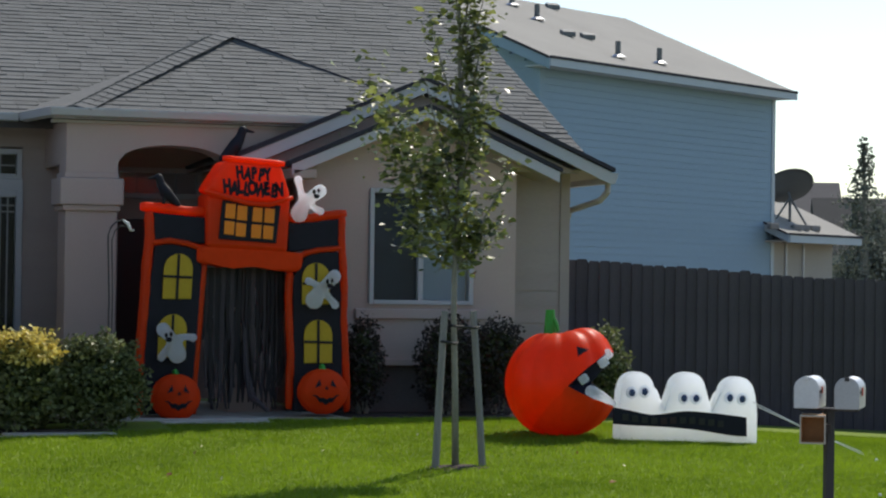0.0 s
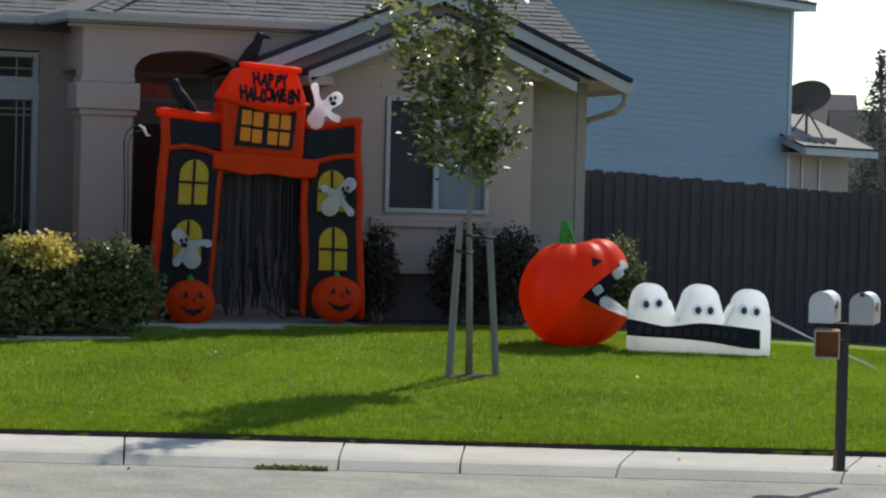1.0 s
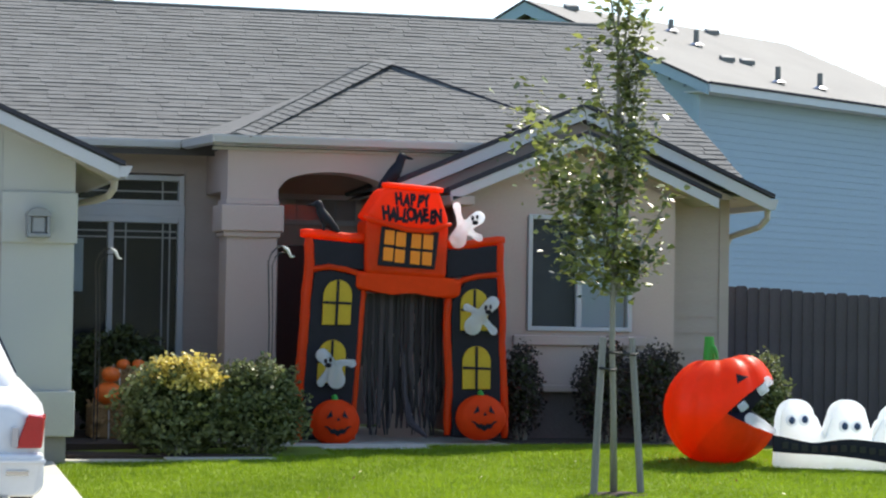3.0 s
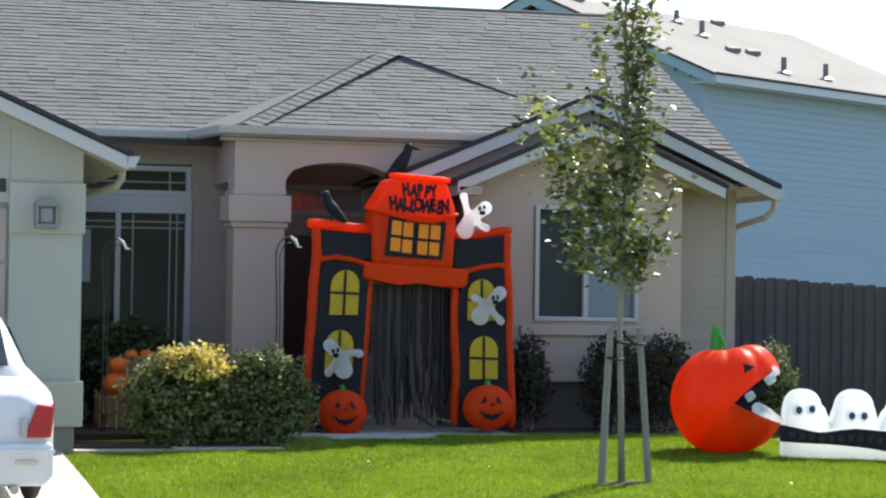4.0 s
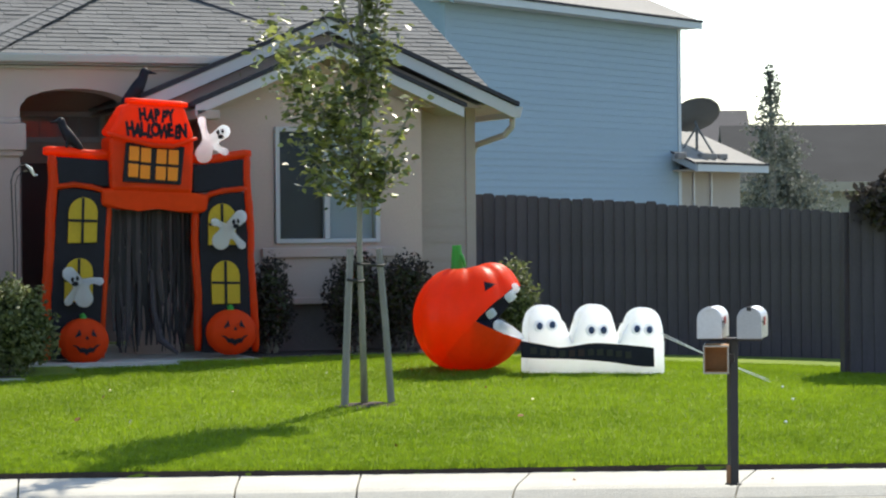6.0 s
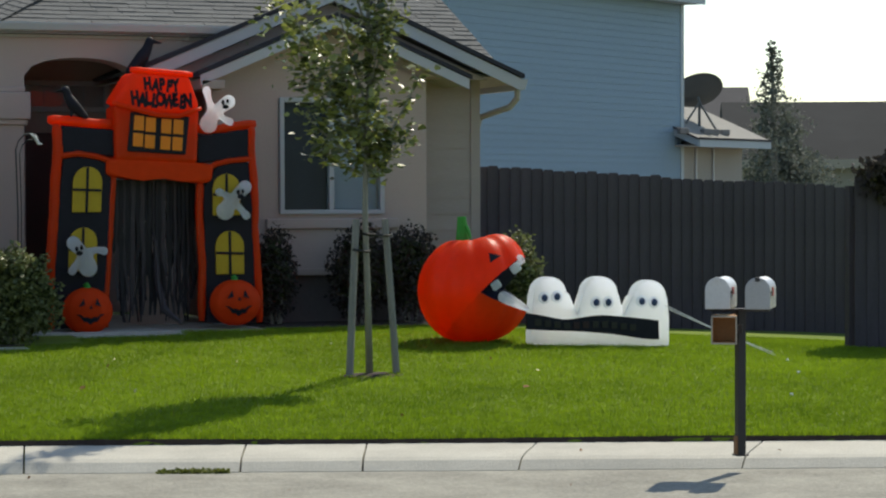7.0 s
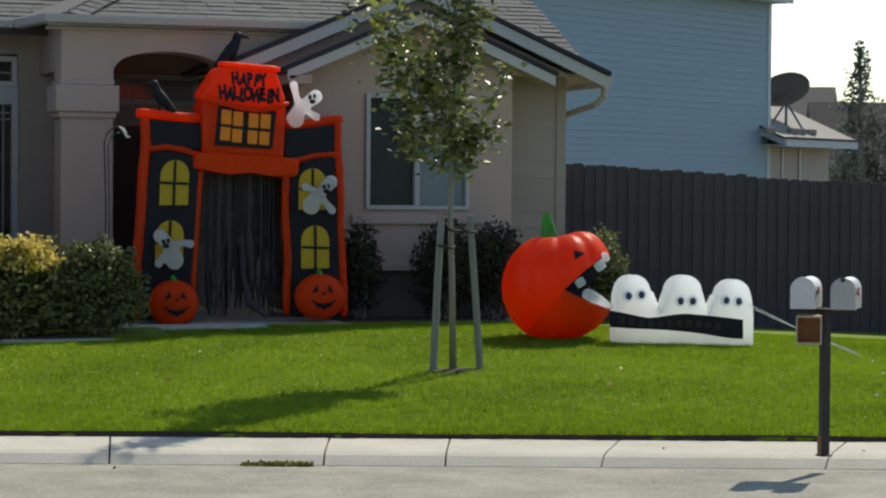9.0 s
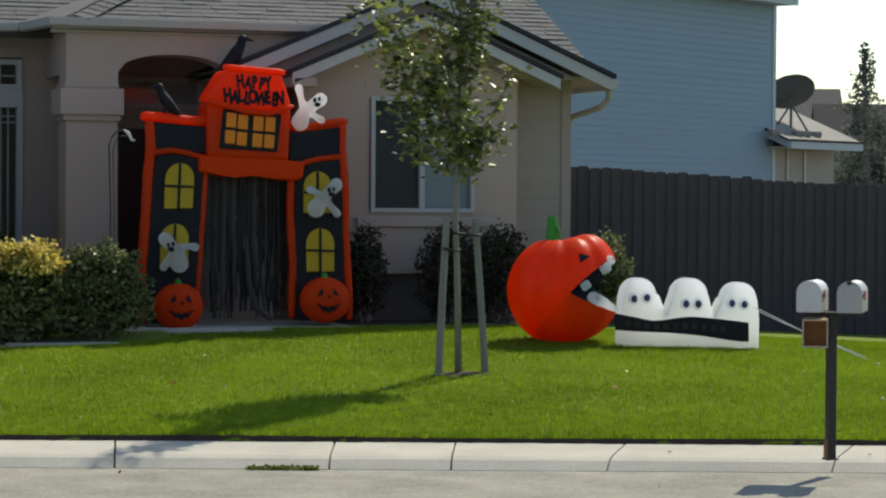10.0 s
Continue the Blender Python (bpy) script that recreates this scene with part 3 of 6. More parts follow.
cap_row((4.42, 25.88, 3.21), (6.575, 28.35, 4.335), 0.19, "grey folded hip cap shingle")
cap_row((8.05, 26.83, 3.60), (6.575, 28.35, 4.32), 0.05, "grey folded hip cap shingle")
cap_row((6.22, 28.62, 4.20), (6.56, 28.42, 4.30), 0.08, "grey folded hip cap shingle")
# thin dark tubes draw the shade line beside the hip caps
part("hip_shade_line", tubed([(4.57, 25.90, 3.235), (6.60, 28.29, 4.315)], 0.009, 5), SHINGLE_DARK, house, "dark strip painting the shade beside the hip caps")
part("hip_shade_line", tubed([(8.07, 26.81, 3.61), (6.60, 28.30, 4.315)], 0.013, 5), SHINGLE_DARK, house, "dark strip painting the shade beside the hip caps")
part("ridge_cap", tubed([(RX0, RDY, RDZ + 0.02), (RX1, RDY, RDZ + 0.02)], 0.028, 6), SHINGLE, house)

# ---- fence ----
def picket_mesh(h, w=0.158):
    c = 0.03
    pts = [(0.002, 0, 0), (w - 0.002, 0, 0), (w - 0.002, 0, h - c), (w - c, 0, h), (c, 0, h), (0.002, 0, h - c)]
    v = pts + [(x, 0.018, z) for x, _, z in pts]
    f = [(0, 1, 2, 3, 4, 5), (11, 10, 9, 8, 7, 6)] + [(i, (i + 1) % 6, 6 + (i + 1) % 6, 6 + i) for i in range(6)]
    return mesh_of("picket", v, f, FENCE)


PICKETS = [picket_mesh(1.85 + 0.008 * k) for k in range(-1, 3)]


def fence_run(a, b, label, posts=True):
    a, b = Vector(a), Vector(b)
    d = b - a
    n = int(d.length / 0.14)
    ang = math.atan2(d.y, d.x)
    d.normalize()
    f = thing("fence", label, "fence", group="back fences", kind="structure")
    for i in range(n):
        p = a + d * 0.14 * i
        o = part("picket", random.choice(PICKETS), None, f)
        o.matrix_world = pose(p.x, p.y, ground_z(p.x, p.y) - 0.03 + random.uniform(-0.006, 0.006), 0, random.uniform(-0.25, 0.25), math.degrees(ang) + 4 + random.uniform(-1, 1))
    q = Vector((-d.y, d.x))
    for zr in (0.35, 1.5):
        pa, pb = a + q * 0.065, b + q * 0.065
        part("rail", tubed([(pa.x, pa.y, ground_z(pa.x, pa.y) + zr), (pb.x, pb.y, ground_z(pb.x, pb.y) + zr)], 0.03, 4), FENCE, f)
    for i in range(int(d.length * n * 0.14 / 2.2) + 1):
        p = a + d * 2.2 * i + q * 0.1
        part("post", boxed(p.x - 0.045, p.x + 0.045, p.y - 0.045, p.y + 0.045, ground_z(p.x, p.y) - 0.1, ground_z(p.x, p.y) + 1.7), FENCE, f)
    return f


fence_run((10.30, 26.5), (16.6, 26.5), "weathered dark grey wooden picket fence with dog-eared tops")
fence_run((12.93, 22.35), (16.4, 22.05), "weathered grey board fence standing forward beside the lawn")

# ---- neighbouring house ----
neighbour = thing("neighbouring_house", "two-storey pale blue sided house with light tan roof", "house", at=(14.6, 38.8, -0.3))
NM = Matrix.Translation((-14.6, -38.8, 0.3))


def npart(name, bm, mat, label=""):
    bmesh.ops.transform(bm, matrix=NM, verts=bm.verts)
    return part(name, bm, mat, neighbour, label)


C0 = Vector((14.6, 38.86))
WD = Vector((0.8277, 0.5612))
GD = Vector((-0.5612, 0.8277))
NE, NL, NW, NS = 5.2, 8.0, 7.2, 0.417


def nb(t, g, z):
    p = C0 + WD * t + GD * g
    return Vector((p.x, p.y, z))


def shift_boards(before):
    for o in list(neighbour.children):
        if o.name.startswith("siding_board") and o not in before:
            o.location = (-14.6, -38.8, 0.3)


def long_wall():
    a, b = nb(0.1, 0, 0), nb(NL, 0, 0)
    lap_wall(neighbour, (a.x, a.y), (b.x, b.y), 0.6, NE, 0.125, SIDING_BLUE, out=(-GD.x, -GD.y))
    a, b = nb(0, NW, 0), nb(0, 0.1, 0)
    lap_wall(neighbour, (a.x, a.y), (b.x, b.y), 2.0, 6.7, 0.125, SIDING_BLUE, top=lambda t: NE + NS * min(t, NW - t) + 0.05, out=(-WD.x, -WD.y))
    shift_boards(())


long_wall()
npart("core_wall", prismed([nb(0.06, 0.06, -0.4), nb(NL - 0.02, 0.06, -0.4), nb(NL - 0.02, NW, -0.4), nb(0.06, NW, -0.4)], (0, 0, NE + 0.4)), SIDING_BLUE)
npart("corner_board", prismed([nb(-0.03, -0.03, 0.4), nb(0.1, -0.03, 0.4), nb(0.1, 0.1, 0.4), nb(-0.03, 0.1, 0.4)], (0, 0, NE - 0.4)), SIDING_BLUE)
npart("corner_board", prismed([nb(NL - 0.1, -0.03, 0.4), nb(NL + 0.02, -0.03, 0.4), nb(NL + 0.02, 0.1, 0.4), nb(NL - 0.1, 0.1, 0.4)], (0, 0, NE - 0.4)), TRIM_BLUE)
o, t0, t1 = 0.42, -0.30, NL + 0.15
ez = 5.21
rz = ez + NS * (NW / 2 + o)
for ga, gb in ((-o, NW / 2), (NW + o, NW / 2)):
    npart("roof_slope", prismed([nb(t0, ga, ez), nb(t1, ga, ez), nb(t1, gb, rz), nb(t0, gb, rz)], (0, 0, 0.05)), SHINGLE_TAN, "light tan asphalt shingles")
    npart("rake_board", prismed([nb(t0 - 0.03, ga, ez + 0.02), nb(t0 - 0.03, gb, rz + 0.02), nb(t0 - 0.03, gb, rz - 0.2), nb(t0 - 0.03, ga, ez - 0.16)], (0.02, 0.02, 0)), SIDING_BLUE)
    npart("rake_drip", prismed([nb(t0 - 0.05, ga, ez + 0.06), nb(t0 - 0.05, gb, rz + 0.06), nb(t0 - 0.05, gb, rz + 0.015), nb(t0 - 0.05, ga, ez + 0.015)], (0.03, 0.03, 0)), SHINGLE_DARK)
    npart("soffit", prismed([nb(t0, ga, ez - 0.04), nb(t0 + 0.4, ga, ez - 0.04), nb(t0 + 0.4, gb, rz - 0.04), nb(t0, gb, rz - 0.04)], (0, 0, 0.03)), TRIM_BLUE)
npart("eave_fascia", prismed([nb(t0, -o - 0.02, ez + 0.02), nb(t1, -o - 0.02, ez + 0.02), nb(t1, -o - 0.02, ez - 0.11), nb(t0, -o - 0.02, ez - 0.11)], (-0.02, 0.02, 0)), TRIM_BLUE, "pale painted fascia and gutter")
npart("eave_drip", prismed([nb(t0, -o - 0.04, ez + 0.065), nb(t1, -o - 0.04, ez + 0.065), nb(t1, -o - 0.04, ez + 0.02), nb(t0, -o - 0.04, ez + 0.02)], (-0.03, 0.03, 0)), SHINGLE_DARK)
npart("eave_soffit", prismed([nb(t0, -o, ez - 0.10), nb(t1, -o, ez - 0.10), nb(t1, 0.1, ez - 0.10), nb(t0, 0.1, ez - 0.10)], (0, 0, 0.02)), TRIM_BLUE)
npart("gable_wall", prismed([nb(0.06, 0, NE), nb(0.06, NW, NE), nb(0.06, NW / 2, rz - 0.15)], (0.1, 0.083, 0)), SIDING_BLUE)
PIPE = material("vent_pipe", (0.12, 0.13, 0.13), 0.6, 0.2, 5, 50, 0.1)
for t, g, h in ((3.26, 2.97, 0.28), (2.9, 2.13, 0.34), (2.73, 0.21, 0.34), (4.1, 0.2, 0.34)):
    p = nb(t, g, ez + NS * (g + o))
    npart("vent_pipe", tubed([p, p + Vector((0, 0, h))], 0.05, 8), PIPE, "dark roof vent pipe")
    npart("pipe_flashing", tubed([p + Vector((0, 0, 0.05)), p + Vector((0, 0, 0.10))], [0.16, 0.08], 8), STEEL)
for t, g in ((0.77, 3.4), (5.12, 3.33), (2.65, 1.26), (3.31, 1.27)):
    p = nb(t, g, ez + NS * (g + o))
    npart("roof_vent", prismed([p + Vector((-0.13, -0.09, 0.02)), p + Vector((0.13, -0.09, 0.02)), p + Vector((0.13, 0.09, 0.08)), p + Vector((-0.13, 0.09, 0.08))], (0, 0, 0.10), 0.02), PIPE, "small metal roof vent")

# its low wing with satellite dishes
LW = 2.42
LR, LO, LRG = NL + 2.65, -0.55, 2.9
LRZ = LW + 0.424 * (LRG - LO)
npart("low_wing_wall", prismed([nb(NL - 0.3, 0.02, -0.4), nb(LR - 0.15, 0.02, -0.4), nb(LR - 0.15, 5.8, -0.4), nb(NL - 0.3, 5.8, -0.4)], (0, 0, LW + 0.3)), SIDING_PALE, "cream sided single-storey wing")
npart("low_wing_gable", prismed([nb(LR - 0.15, 0.02, LW - 0.1), nb(LR - 0.15, 5.78, LW - 0.1), nb(LR - 0.15, LRG, LRZ - 0.1)], (-0.1, -0.07, 0)), SIDING_PALE)
for ga in (LO, 2 * LRG - LO):
    npart("low_roof", prismed([nb(NL - 0.3, ga, LW), nb(LR, ga, LW), nb(LR, LRG, LRZ), nb(NL - 0.3, LRG, LRZ)], (0, 0, 0.05)), SHINGLE_TAN, "light tan shingled low roof")
npart("low_fascia", prismed([nb(NL - 0.3, LO - 0.02, LW + 0.02), nb(LR, LO - 0.02, LW + 0.02), nb(LR, LO - 0.02, LW - 0.12), nb(NL - 0.3, LO - 0.02, LW - 0.12)], (-0.02, 0.02, 0)), TRIM_BLUE)
npart("low_drip", prismed([nb(NL - 0.33, LO - 0.04, LW + 0.065), nb(LR + 0.02, LO - 0.04, LW + 0.065), nb(LR + 0.02, LO - 0.04, LW + 0.025), nb(NL - 0.33, LO - 0.04, LW + 0.025)], (-0.02, 0.02, 0)), SHINGLE_DARK)
npart("low_rake", prismed([nb(NL - 0.31, LO, LW + 0.02), nb(NL - 0.31, LRG, LRZ + 0.02), nb(NL - 0.31, LRG, LRZ - 0.12), nb(NL - 0.31, LO, LW - 0.12)], (-0.02, -0.013, 0)), TRIM_BLUE)
npart("low_rake_drip", prismed([nb(NL - 0.35, LO, LW + 0.06), nb(NL - 0.35, LRG, LRZ + 0.06), nb(NL - 0.35, LRG, LRZ + 0.02), nb(NL - 0.35, LO, LW + 0.02)], (-0.02, -0.013, 0)), SHINGLE_DARK)
npart("low_soffit", prismed([nb(NL - 0.3, LO, LW - 0.11), nb(LR, LO, LW - 0.11), nb(LR, 0, LW - 0.11), nb(NL - 0.3, 0, LW - 0.11)], (0, 0, 0.03)), TRIM_TAN)
for t in (0.55, 1.25):
    p = nb(NL + t, 0.0, 0)
    npart("wall_conduit", tubed([(p.x, p.y, 0.2), (p.x, p.y, LW - 0.12)], 0.025, 6), STEEL)
DISH = material("dish_grey", (0.10, 0.11, 0.115), 0.6, 0.12, 3, 50, 0.05)


def satellite_dish(base, r, turn, tilt, label):
    d = thing("satellite_dish", label, "satellite dish", group="roof dishes", at=base)
    prof = [(r * i / 6, 0.22 * r * (i / 6) ** 2) for i in range(7)]
    bm = bmesh.new()
    rings = []
    for rr, zz in prof[1:]:
        rings.append([bm.verts.new((rr * math.cos(k * math.pi / 14), rr * 0.9 * math.sin(k * math.pi / 14), zz)) for k in range(28)])
    c = bm.verts.new((0, 0, 0))
    for k in range(28):
        bm.faces.new((c, rings[0][k], rings[0][(k + 1) % 28]))
        for a, b in zip(rings, rings[1:]):
            bm.faces.new((a[k], b[k], b[(k + 1) % 28], a[(k + 1) % 28]))
    bmesh.ops.solidify(bm, geom=bm.faces[:], thickness=0.02)
    bmesh.ops.transform(bm, matrix=pose(0, 0, r * 1.3, tilt, 0, turn), verts=bm.verts)
    part("reflector", bm, DISH, d, smooth=True)
    part("mast", tubed([(0, 0, 0), (0, 0, r * 1.0), (0, 0.1, r * 1.3)], 0.028, 8), DISH, d)
    part("strut", tubed([(-0.45 * r / 0.5, -0.15, -0.05), (0, 0, r * 1.0)], 0.022, 6), DISH, d)
    part("strut", tubed([(0.22 * r / 0.5, -0.3, -0.05), (0, 0, r * 1.0)], 0.022, 6), DISH, d)
    m = pose(0, 0, r * 1.3, tilt, 0, turn)
    arm_end = m @ Vector((0, r * 0.3, r * 0.85))
    part("feed_arm", tubed([m @ Vector((0, r * 0.88, 0.1)), arm_end], 0.02, 6), STEEL, d)
    part("feed_horn", tubed([arm_end, arm_end + (m.to_3x3() @ Vector((0, -0.05, -0.16)))], [0.06, 0.07], 8), DISH, d)
    return d


p = nb(NL + 0.86, 0.1, LW + 0.27)
satellite_dish(p, 0.53, -2, -44, "dark grey satellite dish on a mast on the low roof")
p = nb(LR - 0.55, 1.6, LW + 0.95)
satellite_dish(p, 0.24, -70, -62, "smaller dark satellite dish behind the first")
for t in (-0.5, 0.42, 0.72, 1.15):
    p = nb(NL + t, -0.3, LW + 0.16)
    b = part("dish_foot", boxed(p.x - 0.10, p.x + 0.10, p.y - 0.09, p.y + 0.09, p.z - 0.03, p.z + 0.09, bev=0.025), CONCRETE_DARK)
    tagged(b, "grey ballast block on the low roof", "block", group="ballast blocks")

# distant houses
ROOF_DARK = material("roof_dark", (0.04, 0.042, 0.043), 0.95, 0.2, 0.8, 40, 0.3, spec=0.1)
ROOF_PALE = material("roof_pale", (0.15, 0.14, 0.135), 0.95, 0.15, 0.8, 40, 0.3, spec=0.1)


def far_house(x, y, w, d, wall, roof, turn, label, mat, top):
    h = thing("distant_house", label, "house", group="distant houses", at=(x, y, -0.5))
    part("wall", boxed(-w / 2, w / 2, -d / 2, d / 2, 0, wall), mat, h)
    part("roof", prismed([(-w / 2 - 0.4, -d / 2 - 0.4, wall), (-w / 2 - 0.4, d / 2 + 0.4, wall), (-w / 2 - 0.4, 0, roof)], (w + 0.8, 0, 0)), top, h)
    part("fascia", boxed(-w / 2 - 0.4, w / 2 + 0.4, -d / 2 - 0.46, -d / 2 - 0.41, wall - 0.15, wall + 0.1), TRIM_TAN, h)
    part("window", boxed(-w * 0.3, -w * 0.3 + 1.2, -d / 2 - 0.03, -d / 2, 1.0, 2.2), DARK, h)
    part("chimney_pipe", tubed([(-w * 0.2, 0, roof - 0.3), (-w * 0.2, 0, roof + 0.7)], 0.07, 8), STEEL, h)
    h.rotation_euler = (0, 0, radians(turn))
    return h


far_house(41.0, 60.9, 17, 9, 2.75, 4.62, -25, "low dark-roofed house beyond the fence", SIDING_PALE, ROOF_DARK)
far_house(34.1, 74.6, 8, 3, 4.2, 5.5, -22, "pale grey-roofed house far behind the dishes", SIDING_PALE, ROOF_PALE)

# ---- plants ----
LEAF = material("leaf", (0.075, 0.105, 0.036), 0.36, 0.3, 2, 12, 0.0, rand=0.5, island=True, trans=0.42, second=(0.23, 0.255, 0.065), spec=1.0)
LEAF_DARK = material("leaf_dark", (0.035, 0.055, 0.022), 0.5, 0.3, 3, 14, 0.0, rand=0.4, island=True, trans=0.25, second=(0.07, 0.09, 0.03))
LEAF_BED = material("leaf_bed", (0.115, 0.15, 0.055), 0.5, 0.3, 3, 14, 0.0, rand=0.4, island=True, trans=0.3, second=(0.19, 0.21, 0.085))
LEAF_RED = material("leaf_purple", (0.036, 0.029, 0.029), 0.6, 0.3, 3, 14, 0.0, rand=0.4, island=True, trans=0.2, second=(0.06, 0.05, 0.04), spec=0.3)
# variegated gold leaf; its colour also carries the sun on the shrub's top
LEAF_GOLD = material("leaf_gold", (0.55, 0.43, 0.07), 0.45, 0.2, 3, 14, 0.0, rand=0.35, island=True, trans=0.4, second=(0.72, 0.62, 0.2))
LEAF_WEED = material("leaf_weed", (0.13, 0.16, 0.03), 0.6, 0.3, 3, 14, 0.0, rand=0.4, island=True, trans=0.3, second=(0.19, 0.21, 0.05), spec=0.3)
LEAF_FAR = material("leaf_far", (0.13, 0.15, 0.125), 0.7, 0.3, 1, 6, 0.0, rand=0.4, island=True, trans=0.3)
LEAF_AUTUMN = material("leaf_autumn", (0.42, 0.31, 0.06), 0.7, 0.3, 0.5, 4, 0.0, rand=0.4, island=True, trans=0.4, second=(0.12, 0.16, 0.04))
BARK = material("bark", (0.24, 0.23, 0.19), 0.9, 0.25, 6, 50, 0.5, stretch=(4, 4, 1))
STAKE = material("stake_wood", (0.23, 0.22, 0.205), 0.85, 0.2, 4, 40, 0.4, stretch=(5, 5, 0.6))
RUBBER = material("rubber", (0.02, 0.02, 0.022), 0.7, 0.2, 5, 60, 0.1)
rng = np.random.default_rng(7)


def leaf_mesh(name, centres, size, mat, droop=0.2, spread=0.35, level=False):
    """Many small folded leaves, each with its own turn and size, in one mesh."""
    c = np.asarray(centres, float)
    n = len(c)
    d = rng.normal(size=(n, 3))
    d[:, 2] = d[:, 2] * 0.7 - droop
    d /= np.linalg.norm(d, axis=1)[:, None]
    e = np.cross(d, rng.normal(size=(n, 3)))
    e /= np.linalg.norm(e, axis=1)[:, None]
    if level:
        d[:, 2] *= 0.45
        d /= np.linalg.norm(d, axis=1)[:, None]
        nrm = rng.normal(size=(n, 3)) * 0.55 + np.array([0, 0, 1.0])
        e = np.cross(nrm, d)
        e /= np.linalg.norm(e, axis=1)[:, None]
    f = np.cross(d, e)
    L = size * (1 + spread * rng.uniform(-1, 1, (n, 1)))
    p = [c, c + d * L * 0.35 + e * L * 0.42 + f * L * 0.1, c + d * L * 0.8 + e * L * 0.24 + f * L * 0.07, c + d * L * 1.1, c + d * L * 0.8 - e * L * 0.24 + f * L * 0.07, c + d * L * 0.35 - e * L * 0.42 + f * L * 0.1]
    v = np.stack(p, 1).reshape(-1, 3)
    k = (np.arange(n) * 6)[:, None]
    faces = np.concatenate([k + np.array([[0, 1, 2, 3]]), k + np.array([[0, 3, 4, 5]])]).tolist()
    return mesh_of(name, v.tolist(), faces, mat)


def stuff_part(name, me, parent, label=""):
    o = part(name, me, None, parent, label)
    o["kind"] = "stuff"
    return o


def shell_points(c, r, n, inner=0.55, low=-0.85, lump=0.18):
    """Points in the outer layer of a lumpy rounded crown."""
    out = []
    c = np.array(c)
    while len(out) < n:
        d = rng.normal(size=3)
        d /= np.linalg.norm(d)
        if d[2] < low:
            continue
        s = (inner + (1 - inner) * rng.random() ** 0.5) * (1 + lump * 2 * noise.noise(Vector(d * 2.6) + Vector(c)))
        out.append(c + d * np.array(r) * s)
    return out


def shrub(name, c, r, n, size, mat, label, tips=None, category="shrub"):
    """A rounded shrub: stems from the ground, an inner mass coloured dark for shade and a lumpy layer of leaves."""
    z0 = ground_z(c[0], c[1]) if c[1] < 24.6 else -0.055
    s = thing(name, label, category, group="garden shrubs", at=(c[0], c[1], z0))
    loc = Vector((0, 0, c[2] - z0))
    for k in range(5):
        a = k * 1.26 + c[0]
        part("stem", tubed([(0.05 * math.cos(a), 0.05 * math.sin(a), 0), (0.12 * math.cos(a), 0.12 * math.sin(a), loc.z * 0.5), (0.5 * r[0] * math.cos(a), 0.5 * r[1] * math.sin(a), loc.z * 1.1)], [0.018, 0.014, 0.006], 5), BARK, s)
    stuff_part("foliage", leaf_mesh("foliage", shell_points(loc, r, n), size, mat), s)
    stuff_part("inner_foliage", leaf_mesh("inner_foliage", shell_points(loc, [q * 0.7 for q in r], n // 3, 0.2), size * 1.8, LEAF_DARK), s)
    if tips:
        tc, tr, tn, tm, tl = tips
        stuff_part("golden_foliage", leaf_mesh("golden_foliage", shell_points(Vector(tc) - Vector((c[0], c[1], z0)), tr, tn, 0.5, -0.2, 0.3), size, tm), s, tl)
    return s


shrub("shrub", (3.55, 24.1, 0.30), (0.57, 0.36, 0.50), 5200, 0.05, LEAF_BED, "rounded green garden shrub with golden leaf tips, sun put into their colour", tips=((3.64, 24.02, 0.60), (0.34, 0.26, 0.25), 1500, LEAF_GOLD, "golden yellow leaves with the sunlight painted in"))
shrub("shrub", (4.40, 24.16, 0.32), (0.50, 0.28, 0.50), 6000, 0.042, LEAF_BED, "rounded dark green shrub beside the porch pillar")
shrub("shrub", (8.48, 25.35, 0.48), (0.34, 0.34, 0.55), 3200, 0.036, LEAF_RED, "dark purplish shrub under the window")
shrub("shrub", (9.08, 25.38, 0.46), (0.36, 0.34, 0.55), 3200, 0.036, LEAF_RED, "dark purplish shrub under the window")
shrub("shrub", (7.56, 25.52, 0.46), (0.24, 0.22, 0.55), 2000, 0.036, LEAF_RED, "dark purplish shrub beside the archway")
shrub("shrub", (3.25, 26.5, 0.55), (0.55, 0.4, 0.55), 3600, 0.06, LEAF_DARK, "dark leafy shrub before the tall window")
shrub("shrub", (10.55, 25.9, 0.42), (0.30, 0.3, 0.5), 1500, 0.045, LEAF_BED, "thin brownish green shrub at the fence corner")
shrub("shrub", (13.7, 22.3, 1.55), (0.75, 0.3, 0.35), 2600, 0.06, LEAF_RED, "dark climbing growth over the fence top", category="vine")

# young staked tree
TX, TY = 6.98, 20.62
tz = ground_z(TX, TY)
tree = thing("young_tree", "young leafy deciduous tree tied to two wooden stakes", "tree", at=(TX, TY, tz))
H = lambda x, z: Vector((x - TX, 0, z - tz))
spine = [H(6.98, tz), H(6.965, 0.5), H(6.945, 1.1), H(6.95, 1.7), H(6.99, 2.4), H(6.97, 3.2), H(6.96, 3.9), H(6.97, 4.7), H(6.96, 5.45)]
part("trunk", tubed(spine, [0.034, 0.029, 0.026, 0.023, 0.02, 0.016, 0.012, 0.008, 0.003], 10), BARK, tree, smooth=True)
leaves = []


